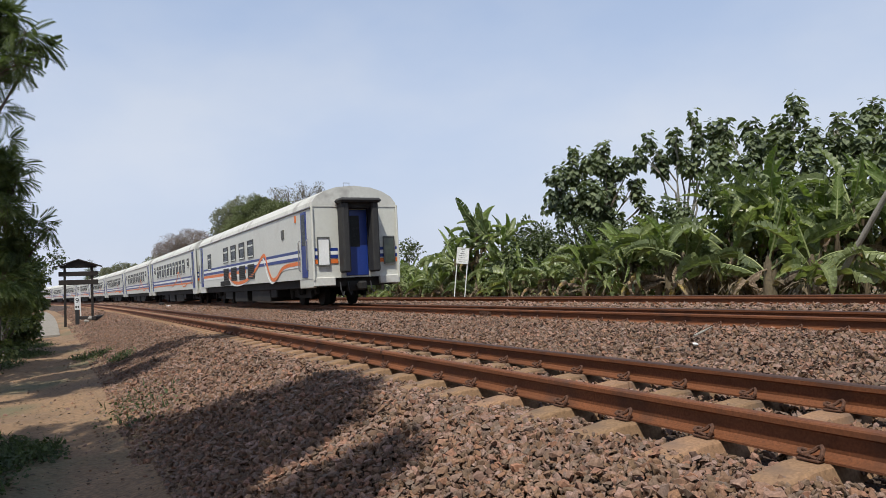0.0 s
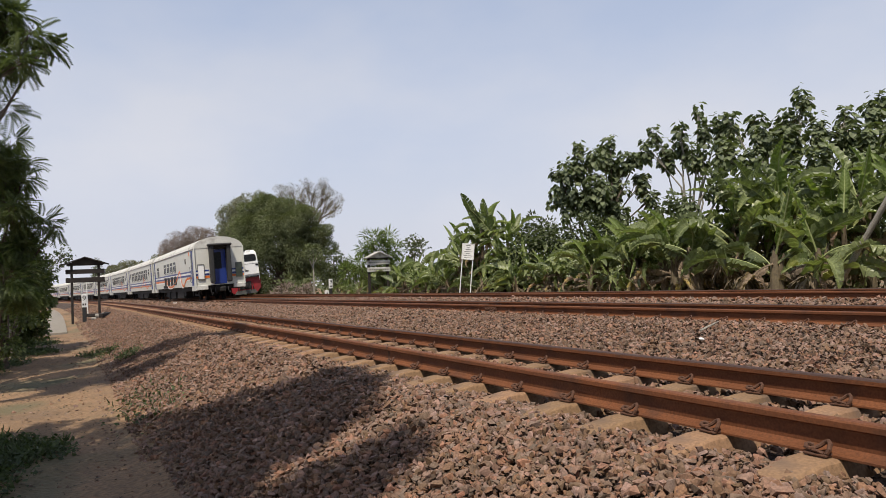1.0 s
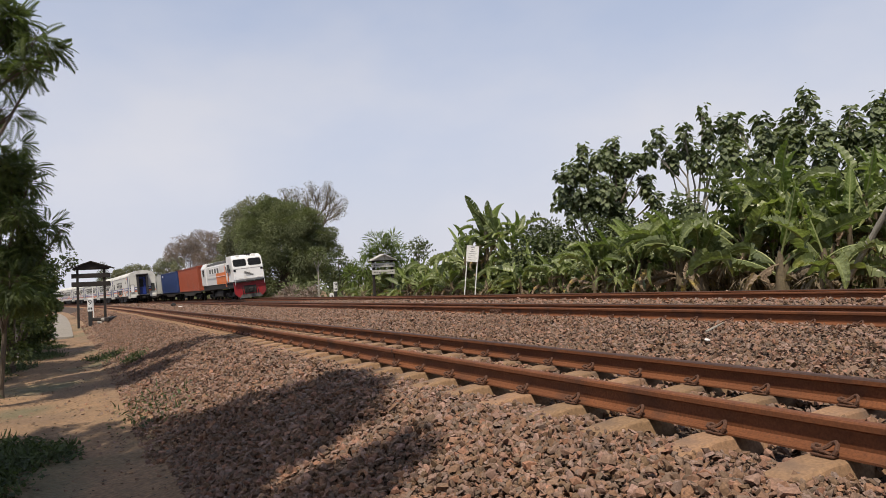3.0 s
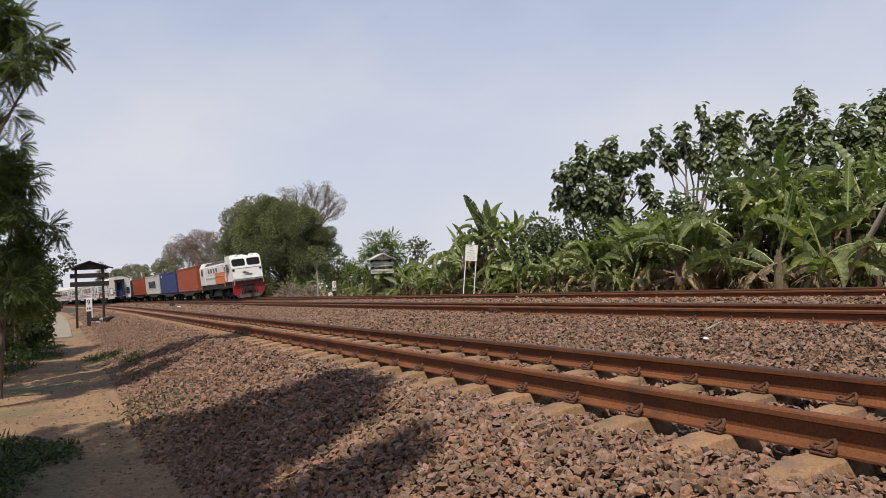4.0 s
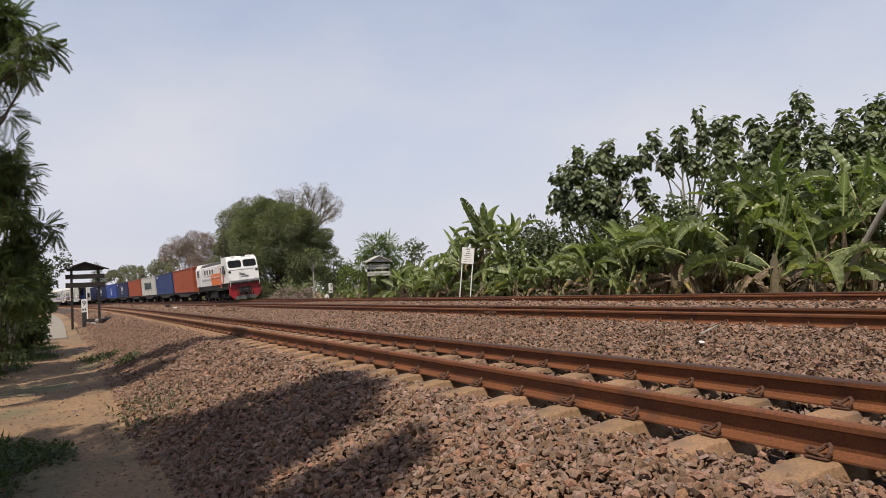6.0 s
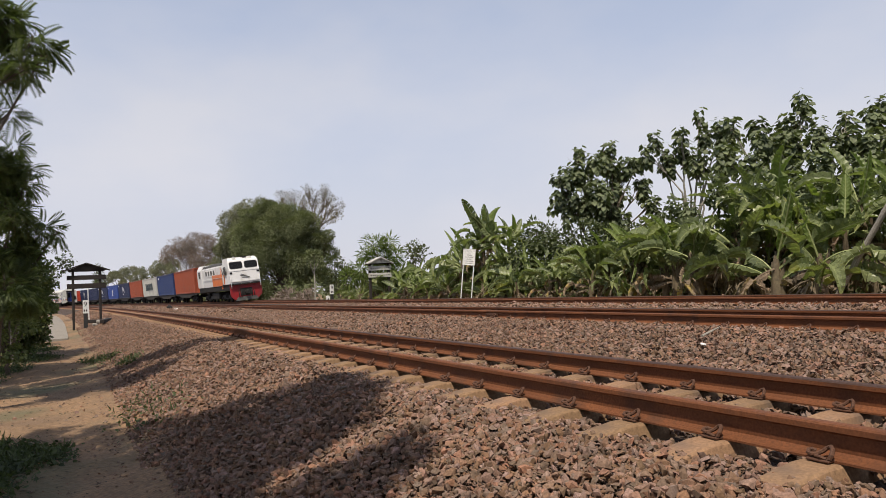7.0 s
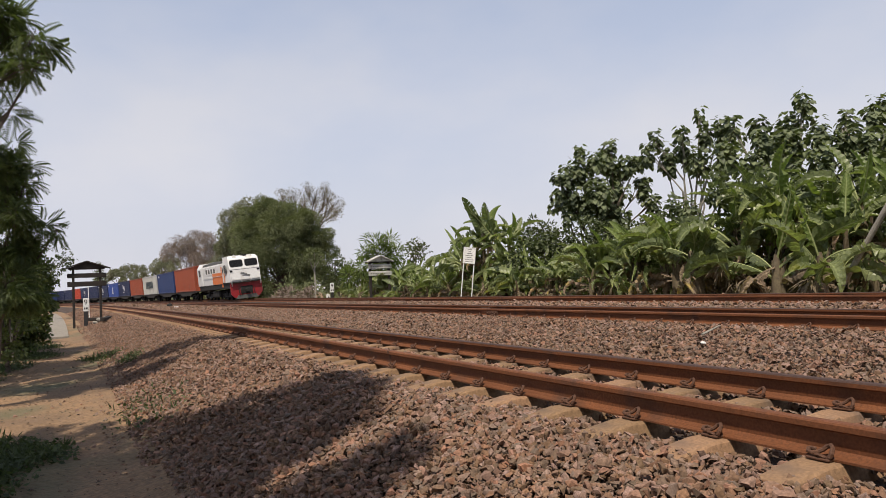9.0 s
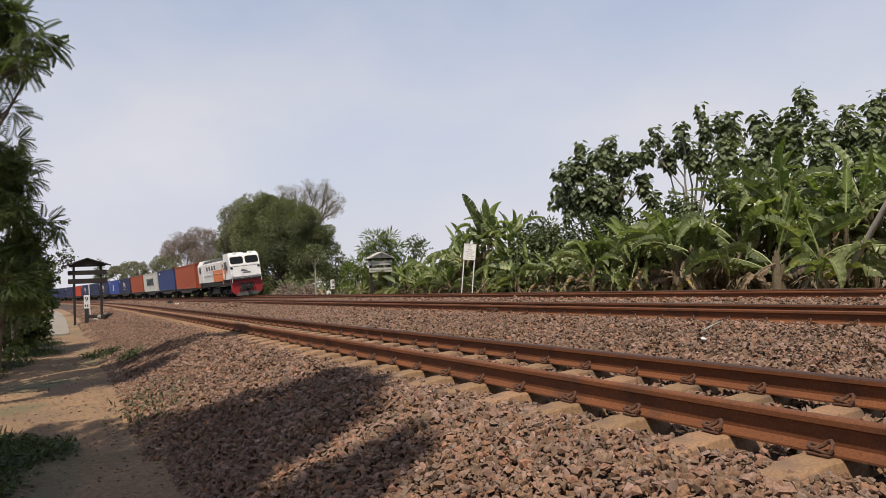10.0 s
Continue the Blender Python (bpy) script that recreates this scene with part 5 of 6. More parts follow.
    build_tree("bushy green shrub beside the path", at_ground(-13.4, 23), LOW, SHRUB_LEAF, OVAL, 0.14, 230, 0.06, BARK, 0.4, 3, 0.2, "shrub")
    build_tree("dense dark-green bush in the shade of the trees", at_ground(-13.1, 22), FILL, FEATHER_LEAF, OVAL, 0.13, 330, 0.06, BARK, 0.3, 3, 0.2, "shrub")
    build_tree("dense dark shrub beside the path", at_ground(-10.2, 16.8), LOW2, SHRUB_LEAF, OVAL, 0.12, 230, 0.05, BARK, 0.3, 3, 0.2, "shrub")
    build_tree("broad leafy tree shading the path", at_ground(-13.6, 20), LEFT_A, FEATHER_LEAF, RHOMB, 0.18, 130, 0.14, BARK, 0.3, 4, 0.5)
    # mostly unseen trees left of the view, added to shade the path
    over = [(float(spot(s, o).x), float(spot(s, o).y), z, r) for s, o, z, r in ((15, -6.2, 4.6, 0.9), (17, -5.6, 5.2, 0.8), (19, -6.4, 5.4, 1.0), (21.5, -5.9, 5.0, 0.9), (24, -6.6, 5.3, 1.1), (27, -6.2, 4.6, 1.0), (30, -6.8, 4.8, 1.1), (13.2, -6.8, 5.0, 0.9))]
    build_tree("row of leafy trees added to shade the path", at_ground(-15.5, 21.5), over, FEATHER_LEAF, RHOMB, 0.2, 75, 0.13, BARK, 0.3, 4, 0.5)
    build_tree("dense green thicket behind the banana plants", at_ground(6.2, 31.1), THICK_A, DARK_LEAF, OVAL, 0.2, 70, 0.06, BARK, 0.2, 3, 0.2, "bush")
    build_tree("dense green thicket behind the banana plants", at_ground(10.7, 22.1), THICK_B, TEAK_LEAF, OVAL, 0.26, 60, 0.06, BARK, 0.4, 3, 0.2, "bush")
    rest = [(-18.6 + 1.2 * math.sin(i * 1.7) - 1.05 * i, 27.5 + 2.2 * i, 0.3 + 0.9 * math.sin(i * 2.1) + 0.5, 0.9) for i in range(8)]
    build_tree("dense green hedge shrubs along the path", at_ground(-19, 32), rest, FEATHER_LEAF, OVAL, 0.18, 90, 0.06, BARK, 0.3, 3, 0.2, "shrub")
    for cx, cy in ((-9.0, -3.0), (-2.5, -6.5), (4.5, -5.0)):     # unseen trees added behind the viewpoint to block skylight
        back = [(cx + 2.6 * math.cos(k * 2.4) * (0.35 + 0.09 * k), cy + 2.2 * math.sin(k * 2.4) * (0.35 + 0.09 * k), 3.2 + 0.62 * k, 1.35) for k in range(10)]
        build_tree("unseen leafy tree behind the viewpoint, added to block skylight", at_ground(cx, cy), back, DARK_LEAF, RHOMB, 0.34, 26, 0.16, BARK, 0.3, 3, 0.4)
    # unseen tree behind the viewpoint; crown fitted to the near ballast's shade as viewed
    # edge of the shade on the ground, traced in the camera's view
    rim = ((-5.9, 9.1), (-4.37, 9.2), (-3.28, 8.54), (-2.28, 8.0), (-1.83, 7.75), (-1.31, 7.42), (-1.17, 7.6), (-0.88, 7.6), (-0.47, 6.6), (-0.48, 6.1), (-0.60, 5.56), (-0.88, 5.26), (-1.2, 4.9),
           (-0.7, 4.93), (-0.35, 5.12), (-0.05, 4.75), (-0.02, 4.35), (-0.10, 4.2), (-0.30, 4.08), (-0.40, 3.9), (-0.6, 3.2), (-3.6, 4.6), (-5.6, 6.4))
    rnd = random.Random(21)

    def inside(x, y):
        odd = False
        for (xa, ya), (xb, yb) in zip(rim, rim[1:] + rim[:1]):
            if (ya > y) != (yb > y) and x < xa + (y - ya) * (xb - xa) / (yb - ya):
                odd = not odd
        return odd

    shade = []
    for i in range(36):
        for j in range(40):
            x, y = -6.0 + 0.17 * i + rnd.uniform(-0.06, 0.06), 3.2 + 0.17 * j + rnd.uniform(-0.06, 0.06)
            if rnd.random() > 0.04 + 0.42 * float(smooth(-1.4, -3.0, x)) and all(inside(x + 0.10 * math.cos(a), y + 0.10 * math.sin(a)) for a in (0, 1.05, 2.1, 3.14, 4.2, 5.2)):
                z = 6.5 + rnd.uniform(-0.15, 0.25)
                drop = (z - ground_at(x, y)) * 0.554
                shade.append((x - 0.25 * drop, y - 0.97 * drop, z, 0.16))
                # second layer up the same sun line, to block more skylight
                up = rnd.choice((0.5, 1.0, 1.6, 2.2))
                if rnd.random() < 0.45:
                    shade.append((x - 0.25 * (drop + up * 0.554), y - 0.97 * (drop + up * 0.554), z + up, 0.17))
    build_tree("unseen roadside tree with its crown fitted to the near shade", at_ground(-7.0, 0.6), shade, FEATHER_LEAF, RHOMB, 0.11, 160, 0.09, BARK, 0.3, 1, 0.6)


# ---- banana plants ----
def banana_leaf(length, lift, droop, width, torn, fold, seed):
    """A large pleated blade along local x on a bare stalk, its midrib arching; here and there the blade is split from its edge to the rib."""
    rnd = random.Random(seed)
    mb = MB()
    n = 26
    pts, a = [Vector((0, 0, 0))], radians(lift)
    seg = length / n
    yaw = 0.0
    for i in range(n):
        a -= radians(droop) / n * (0.35 + 1.3 * i / n)
        yaw += rnd.uniform(-0.02, 0.02)
        pts.append(pts[-1] + Vector((math.cos(a) * seg * math.cos(yaw), math.sin(yaw) * seg, math.sin(a) * seg)))
    rib = MB().tube(pts[::2], [0.026 * (1 - 0.85 * i / n) + 0.003 for i in range(0, n + 1, 2)], 4, cap=False)
    first = 4
    for sg in (-1, 1):
        frames = []
        for i in range(first, n + 1):
            t = (pts[min(i + 1, n)] - pts[i - 1]).normalized()
            side = t.cross(Vector((0, 0, 1)))
            side = (side.normalized() if side.length > 0.05 else Vector((0, -1, 0))) * -sg
            up = side.cross(t) * sg
            if up.z < 0 and lift > 0 and i < n * 0.5:
                up = -up
            u = (i - first) / (n - first)
            w = width * 0.5 * min(1.0, (u / 0.13) ** 0.6 + 0.04) * max(0.03, 1 - u ** 3.2) ** 0.7
            frames.append((pts[i], t, side, up, w))
        strips, start = [], 0
        for k in range(1, len(frames) - 1):
            if rnd.random() < torn * 0.42:
                strips.append((start, k))
                start = k
        strips.append((start, len(frames) - 1))
        for a0, b0 in strips:
            sag = fold + rnd.uniform(-0.22, 0.3) * torn
            if rnd.random() < torn * 0.05:
                continue
            short = 1 - 0.14 * torn * rnd.random()
            vs = []
            for k in range(a0, b0 + 1):
                p, t, side, up, w = frames[k]
                w *= short
                pull = 0.0
                if k == a0 and a0 > 0:
                    pull = rnd.uniform(0.05, 0.3) * seg
                elif k == b0 and b0 < len(frames) - 1:
                    pull = -rnd.uniform(0.05, 0.3) * seg
                pleat = 0.017 * (1 if k % 2 else -1)
                for c, bend in ((0.0, 0.0), (0.5, 0.7), (1.0, 1.0)):
                    th = sag * bend
                    vs.append(p + side * (w * c * math.cos(th)) - up * (w * c * math.sin(th)) + up * (pleat * c) + t * (w * 0.22 * c + pull * c))
            for k in range(b0 - a0):
                for c in (0, 1):
                    q = (k * 3 + c, k * 3 + c + 1, k * 3 + c + 4, k * 3 + c + 3)
                    mb.add([vs[m] for m in q], [(0, 3, 2, 1) if sg > 0 else (0, 1, 2, 3)])
    return mb, rib


def joined(mb, rib, mats):
    both = MB()
    both.add(mb.v, mb.f, 0)
    both.add(rib.v, rib.f, 1)
    return both.mesh("leaf", *mats)


LEAVES = {}


def leaf_meshes():
    for k in range(8):
        lift, droop = (66, 58, 40, 74, 30, 80, 52, 70)[k], (95, 120, 80, 60, 75, 35, 130, 150)[k]
        torn, fold = (0.4, 0.75, 0.6, 0.35, 0.8, 0.25, 0.85, 0.55)[k], (0.5, 0.9, 0.65, 0.45, 1.0, 0.5, 1.05, 0.75)[k]
        LEAVES["green", k] = joined(*banana_leaf(2.0, lift, droop, 0.50, torn + 0.15, fold, k), (BANANA, BANANA_RIB))
    for k in range(2):
        LEAVES["pale", k] = joined(*banana_leaf(1.8, 84, (12, 34)[k], (0.26, 0.44)[k], 0.06, 0.7, 20 + k), (BANANA_PALE, BANANA_RIB))
    for k in range(3):
        LEAVES["dry", k] = joined(*banana_leaf(1.6, (40, 10, -20)[k], (150, 110, 70)[k], 0.34, 0.8, 1.0, 30 + k), (BANANA_DRY, BANANA_DRY))


def build_banana(seed, tall=1.9, n_green=8, n_dry=3):
    rnd = random.Random(seed)
    b = thing("banana_plant", "banana plant with broad torn green leaves and withered brown ones", "banana plant", "banana plants along the far track")
    st = MB()
    lean = Vector((rnd.uniform(-0.12, 0.12), rnd.uniform(-0.12, 0.12), 1)).normalized()
    st.tube([lean * h for h in (-0.25, 0.1, tall * 0.5, tall, tall + 0.15)], [0.10, 0.095, 0.08, 0.055, 0.03], 10)
    for k in range(4):       # loose sheaths on the stem
        a = rnd.uniform(0, 6.28)
        h0 = rnd.uniform(0.2, 0.7) * tall
        o = Vector((math.cos(a), math.sin(a), 0)) * 0.085
        st.tube([lean * h0 + o * 0.9, lean * (h0 + 0.35) + o, lean * (h0 + 0.6) + o * 1.6], [0.05, 0.04, 0.012], 5)
    part("stem", st, BANANA_STEM, b)
    top = lean * (tall + 0.02)

    def put(key, az, tilt, scale, h=0.0):
        ob = new("leaf" if key[0] != "dry" else "dead_leaf", LEAVES[key])
        ob.parent = b
        ob.matrix_basis = Matrix.Translation(top - lean * h) @ pose(0, 0, 0, rnd.uniform(-35, 35), tilt, az) @ Matrix.Diagonal((scale, scale, scale, 1))

    for i in range(n_green):
        put(("green", rnd.choice((0, 1, 2, 3, 4, 5, 6, 7, 0, 1, 6, 7))), i * 137.5 + rnd.uniform(-30, 30), rnd.uniform(-12, 30), rnd.uniform(0.5, 0.9), rnd.uniform(0.0, 0.4))
    put(("pale", rnd.randrange(2)), rnd.uniform(0, 360), rnd.uniform(-4, 6), rnd.uniform(0.55, 0.8))
    for i in range(n_dry):
        put(("dry", rnd.randrange(3)), rnd.uniform(0, 360), rnd.uniform(0, 40), rnd.uniform(0.5, 0.9), rnd.uniform(0.05, 0.55) * tall)
    return b


def build_bananas():
    leaf_meshes()
    kinds = [build_banana(40 + k, (1.9, 1.5, 2.1, 1.2, 0.7, 1.7, 3.0, 2.6)[k], (10, 10, 11, 9, 8, 11, 11, 11)[k], (5, 6, 5, 6, 3, 5, 6, 7)[k]) for k in range(8)]
    bpy.context.view_layer.update()
    reach = [max((c.matrix_basis @ Vector(q)).z for c in kd.children for q in c.bound_box) * 0.93 for kd in kinds]
    used = set()
    rnd = random.Random(5)
    spots = []
    s = 5.5
    while s < 46:       # rows along the far side of the line; tall by the leaning trunk, low farther on
        for off in (13.4, 14.3, 15.3, 16.6):
            if rnd.random() < 0.10:
                continue
            ss, oo = s + rnd.uniform(-0.6, 0.6), off + rnd.uniform(-0.35, 0.35)
            tall = float(np.interp(ss, [5, 9, 14, 16.5, 18, 24, 27, 32, 46], [3.7, 3.7, 3.7, 3.3, 2.8, 2.4, 2.4, 2.3, 2.1])) * rnd.uniform(0.72, 1.04)
            if off < 14:
                tall *= 0.72
            if off > 16 and ss < 17:
                tall *= 1.06
            spots.append((ss, oo, tall))
        s += 1.05
    for ss, oo, tall in [(28.6, 14.0, 5.1), (28.0, 14.6, 4.6), (29.8, 14.6, 4.4), (27.4, 14.9, 4.2), (27.3, 14.2, 3.6), (30.4, 14.1, 3.5), (29.2, 13.5, 3.3), (13.9, 14.2, 4.1), (12.9, 14.6, 4.0), (15.0, 14.7, 3.9)]:
        spots.append((ss, oo, tall))
    for ss, oo, tall in spots:
        k = rnd.randrange(6)
        if tall < 2.2:
            k = rnd.choice((3, 4, 1))
        elif tall > 3.6:
            k = rnd.choice((6, 7, 2) if tall < 4.1 else (6, 7))
        full = reach[k]
        sc = min(tall / full, 1.3)
        p = spot(ss, oo)
        m = Matrix.Translation((p.x, p.y, float(ground_z(oo)) - 0.02)) @ pose(0, 0, 0, rnd.uniform(-5, 5), rnd.uniform(-5, 5), rnd.uniform(0, 360)) @ Matrix.Diagonal((sc, sc, sc, 1))
        if k not in used:
            used.add(k)
            kinds[k].matrix_basis = m
        else:
            copy_thing(kinds[k], m)


def stuff(name, V, F, mat, label, category):
    return tagged(new(name, np_mesh(name, V, F, mat)), label, category, "", "stuff")


def build_undergrowth():
    cl = []
    rnd = random.Random(8)
    for i in range(95):
        s = rnd.uniform(4, 47)
        off = rnd.uniform(13.2, 18.5)
        h = float(np.interp(s, [4, 15, 20, 47], [1.7, 1.6, 1.1, 0.9])) * (1.0 if off < 15 else 1.35)
        p = spot(s, off)
        cl.append((p.x, p.y, float(ground_z(off)) + rnd.uniform(0.15, 0.8) * h, rnd.uniform(0.45, 0.85)))
    V, F = leaf_cloud(cl, 20, OVAL, 0.22, 0.2)
    stuff("undergrowth", V, F, SHRUB_LEAF, "dark leafy undergrowth between the banana plants", "undergrowth")
    cl = []
    for i in range(60):
        s = rnd.uniform(46, 130)
        p = spot(s, rnd.uniform(13.4, 17))
        cl.append((p.x, p.y, rnd.uniform(-0.3, 0.9), rnd.uniform(0.6, 1.2)))
    V, F = leaf_cloud(cl, 10, RHOMB, 0.34, 0.2)
    stuff("undergrowth", V, F, TREE_LEAF, "green and dry scrub along the far track", "undergrowth")
    cl = []
    for i in range(150):      # far tree line, both sides of the curve
        s = rnd.uniform(110, 470)
        off = rnd.choice((rnd.uniform(20, 60), rnd.uniform(24, 90), -rnd.uniform(14, 60)))
        p = spot(s, off)
        cl.append((p.x, p.y, rnd.uniform(0.2, 2.6), rnd.uniform(1.6, 2.6)))
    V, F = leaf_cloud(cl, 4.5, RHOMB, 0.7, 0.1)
    stuff("far_woods", V, F, HAZE_PALED_LEAF, "green tree line far along the railway, haze painted into its leaves", "woods")
    cl = []
    for i in range(120):      # dead leaves hanging about the banana stems
        s = rnd.uniform(5, 44)
        off = rnd.uniform(13.1, 15.5)
        h = float(np.interp(s, [4, 15, 20, 47], [1.5, 1.4, 0.8, 0.6]))
        p = spot(s, off)
        cl.append((p.x, p.y, float(ground_z(off)) + rnd.uniform(0.1, 1.0) * h, rnd.uniform(0.18, 0.4)))
    V, F = leaf_cloud(cl, 45, SLIM, 0.5, 1.6)
    stuff("foliage", V, F, BANANA_DRY, "withered brown leaves hanging between the banana stems", "dead leaves")
    P = []
    for i in range(5200):      # fallen leaves and dark crumbs on the path
        s, o = rnd.uniform(5.5, 34), -2.3 - 4.2 * rnd.random() ** 0.8
        p = spot(s, o)
        P.append((p.x, p.y, float(ground_z(o)) + rough_z(p.x, p.y, 0.05) + 0.006))
    P = np.array(P)
    V, F = scatter(*RHOMB, P, RNG.normal(size=P.shape) * (1, 1, 0.12), RNG.normal(size=P.shape) * 0.2 + (0, 0, 1), RNG.uniform(0.02, 0.065, len(P)))
    stuff("fallen_leaves", V, F, FALLEN, "small brown fallen leaves strewn on the earth path", "fallen leaves")
    # weeds: small leafy tufts beside the path and on the ballast toe
    P, D = [], []
    patches = [(8.6, -3.75, 0.8, 800), (9.6, -4.3, 0.8, 800), (7.5, -3.9, 0.9, 900), (24.5, -4.3, 1.2, 700), (28.5, -3.9, 1.0, 400), (21.0, -4.6, 1.2, 600), (9.4, -2.2, 0.9, 45), (8.4, -3.25, 0.5, 200), (10.6, -2.15, 0.9, 45), (20.5, -2.4, 0.9, 260), (24, -3.9, 1.0, 420),
               (17.5, -1.9, 0.5, 120), (30, -4.6, 1.6, 500), (13.5, -4.9, 1.2, 500), (18.5, -5.0, 1.2, 500), (11, -5.4, 1.2, 500)]
    for s, off, r, n in patches:
        for _ in range(n * 3):
            a, q = rnd.uniform(0, 6.28), r * math.sqrt(rnd.random()) * rnd.uniform(0.5, 1.0)
            o = off + q * math.cos(a) * 0.7
            p = spot(s + q * math.sin(a) * 1.5, o)
            P.append((p.x, p.y, float(ground_z(o)) + rough_z(p.x, p.y, 0.05) + rnd.uniform(0.0, 0.13) * rnd.random()))
            D.append((rnd.gauss(0, 1), rnd.gauss(0, 1), rnd.uniform(0.0, 0.9)))
    P, D = np.array(P), np.array(D)
    V, F = scatter(*OVAL, P, D, RNG.normal(size=P.shape) * 0.5 + (0, 0, 1), RNG.uniform(0.03, 0.085, len(P)))
    stuff("weeds", V, F, WEED_LEAF, "low green weeds along the earth path", "weeds")
    V, F = scatter(*SLIM, P[::4], D[::4] * (0.7, 0.7, 1.3) + (0, 0, 0.4), RNG.normal(size=P[::4].shape), RNG.uniform(0.06, 0.16, len(P[::4])))
    stuff("grass", V, F, WEED_LEAF, "thin grass blades among the weeds", "grass")


# ---- ballast stones ----
def stone_forms(corners):
    """Angular broken stones: hulls of uneven corners."""
    out = []
    for k in range(14):
        r = np.random.default_rng(100 + k)
        P = unit(r.normal(size=(corners, 3))) * r.uniform(0.82, 1.08, (corners, 1)) * (1.0 if corners > 9 else 1.12)
        P = P * (r.uniform(1.0, 1.4), r.uniform(0.85, 1.05), r.uniform(0.55, 0.85))
        bm = bmesh.new()
        for p in P:
            bm.verts.new(p)
        bmesh.ops.convex_hull(bm, input=bm.verts)
        bm.verts.index_update()
        loose = [v for v in bm.verts if not v.link_faces]
        bmesh.ops.delete(bm, geom=loose, context="VERTS")
        bmesh.ops.triangulate(bm, faces=bm.faces)
        bmesh.ops.recalc_face_normals(bm, faces=bm.faces)
        bm.verts.index_update()
        out.append((np.array([tuple(v.co) for v in bm.verts]), np.array([[v.index for v in f.verts] for f in bm.faces])))
        bm.free()
    return out


def chip_forms():
    """Eight-sided chips for the ballast farther off."""
    out = []
    base = np.array([(1, 0, 0), (-1, 0, 0), (0, 1, 0), (0, -1, 0), (0, 0, 1), (0, 0, -1)], float)
    F = np.array([(0, 2, 4), (2, 1, 4), (1, 3, 4), (3, 0, 4), (2, 0, 5), (1, 2, 5), (3, 1, 5), (0, 3, 5)])
    for k in range(14):
        r = np.random.default_rng(200 + k)
        out.append(((base * r.uniform(0.75, 1.2, (6, 1)) + r.uniform(-0.3, 0.3, (6, 3))) * (1.1, 0.9, 0.7), F))
    return out


STONES = stone_forms(11)
PEBBLES = stone_forms(7)
CHIPS = chip_forms()
GRAVEL = []


def strew(s0, s1, o0, o1, per_m2, r_lo, r_hi, sink=0.1, clear=()):
    n = int((s1 - s0) * (o1 - o0) * per_m2)
    s, o = RNG.uniform(s0, s1, n), RNG.uniform(o0, o1, n)
    keep = np.ones(n, bool)
    for a, b in clear:
        keep &= ~((o > a) & (o < b))
    s, o = s[keep], o[keep]
    n = len(s)
    x, y, hx, hy = line(s, o)
    r = RNG.uniform(r_lo, r_hi, n) * RNG.choice((0.7, 0.85, 1.0, 1.0, 1.2), n)
    lump = np.array([rough_z(a, b, 0.035) for a, b in zip(x, y)]) * np.where((o < -0.6) | ((o > 1.8) & (o < 4)), 1.0, 0.3)
    z = ground_z(o) + lump - 0.015 + r * RNG.uniform(-0.7, 1.15, n) - sink * r
    for k in range(14):
        m = RNG.random(n) < 1 / (14 - k) if k < 13 else np.ones(n, bool)
        m &= r > 0
        if not m.any():
            continue
        N = RNG.normal(size=(int(m.sum()), 3)) * (0.7 if s1 <= 7 else 0.45) + (0, 0, 1)
        D = RNG.normal(size=(int(m.sum()), 3)) * (1, 1, 0.7)
        far = s0 >= 13 or o0 > 4.9 or s1 < 1.7
        GRAVEL.append(scatter(*(CHIPS if far else STONES if s1 <= 7 else PEBBLES)[k], np.column_stack([x, y, z])[m], D, N, r[m]))
        r = np.where(m, -1, r)


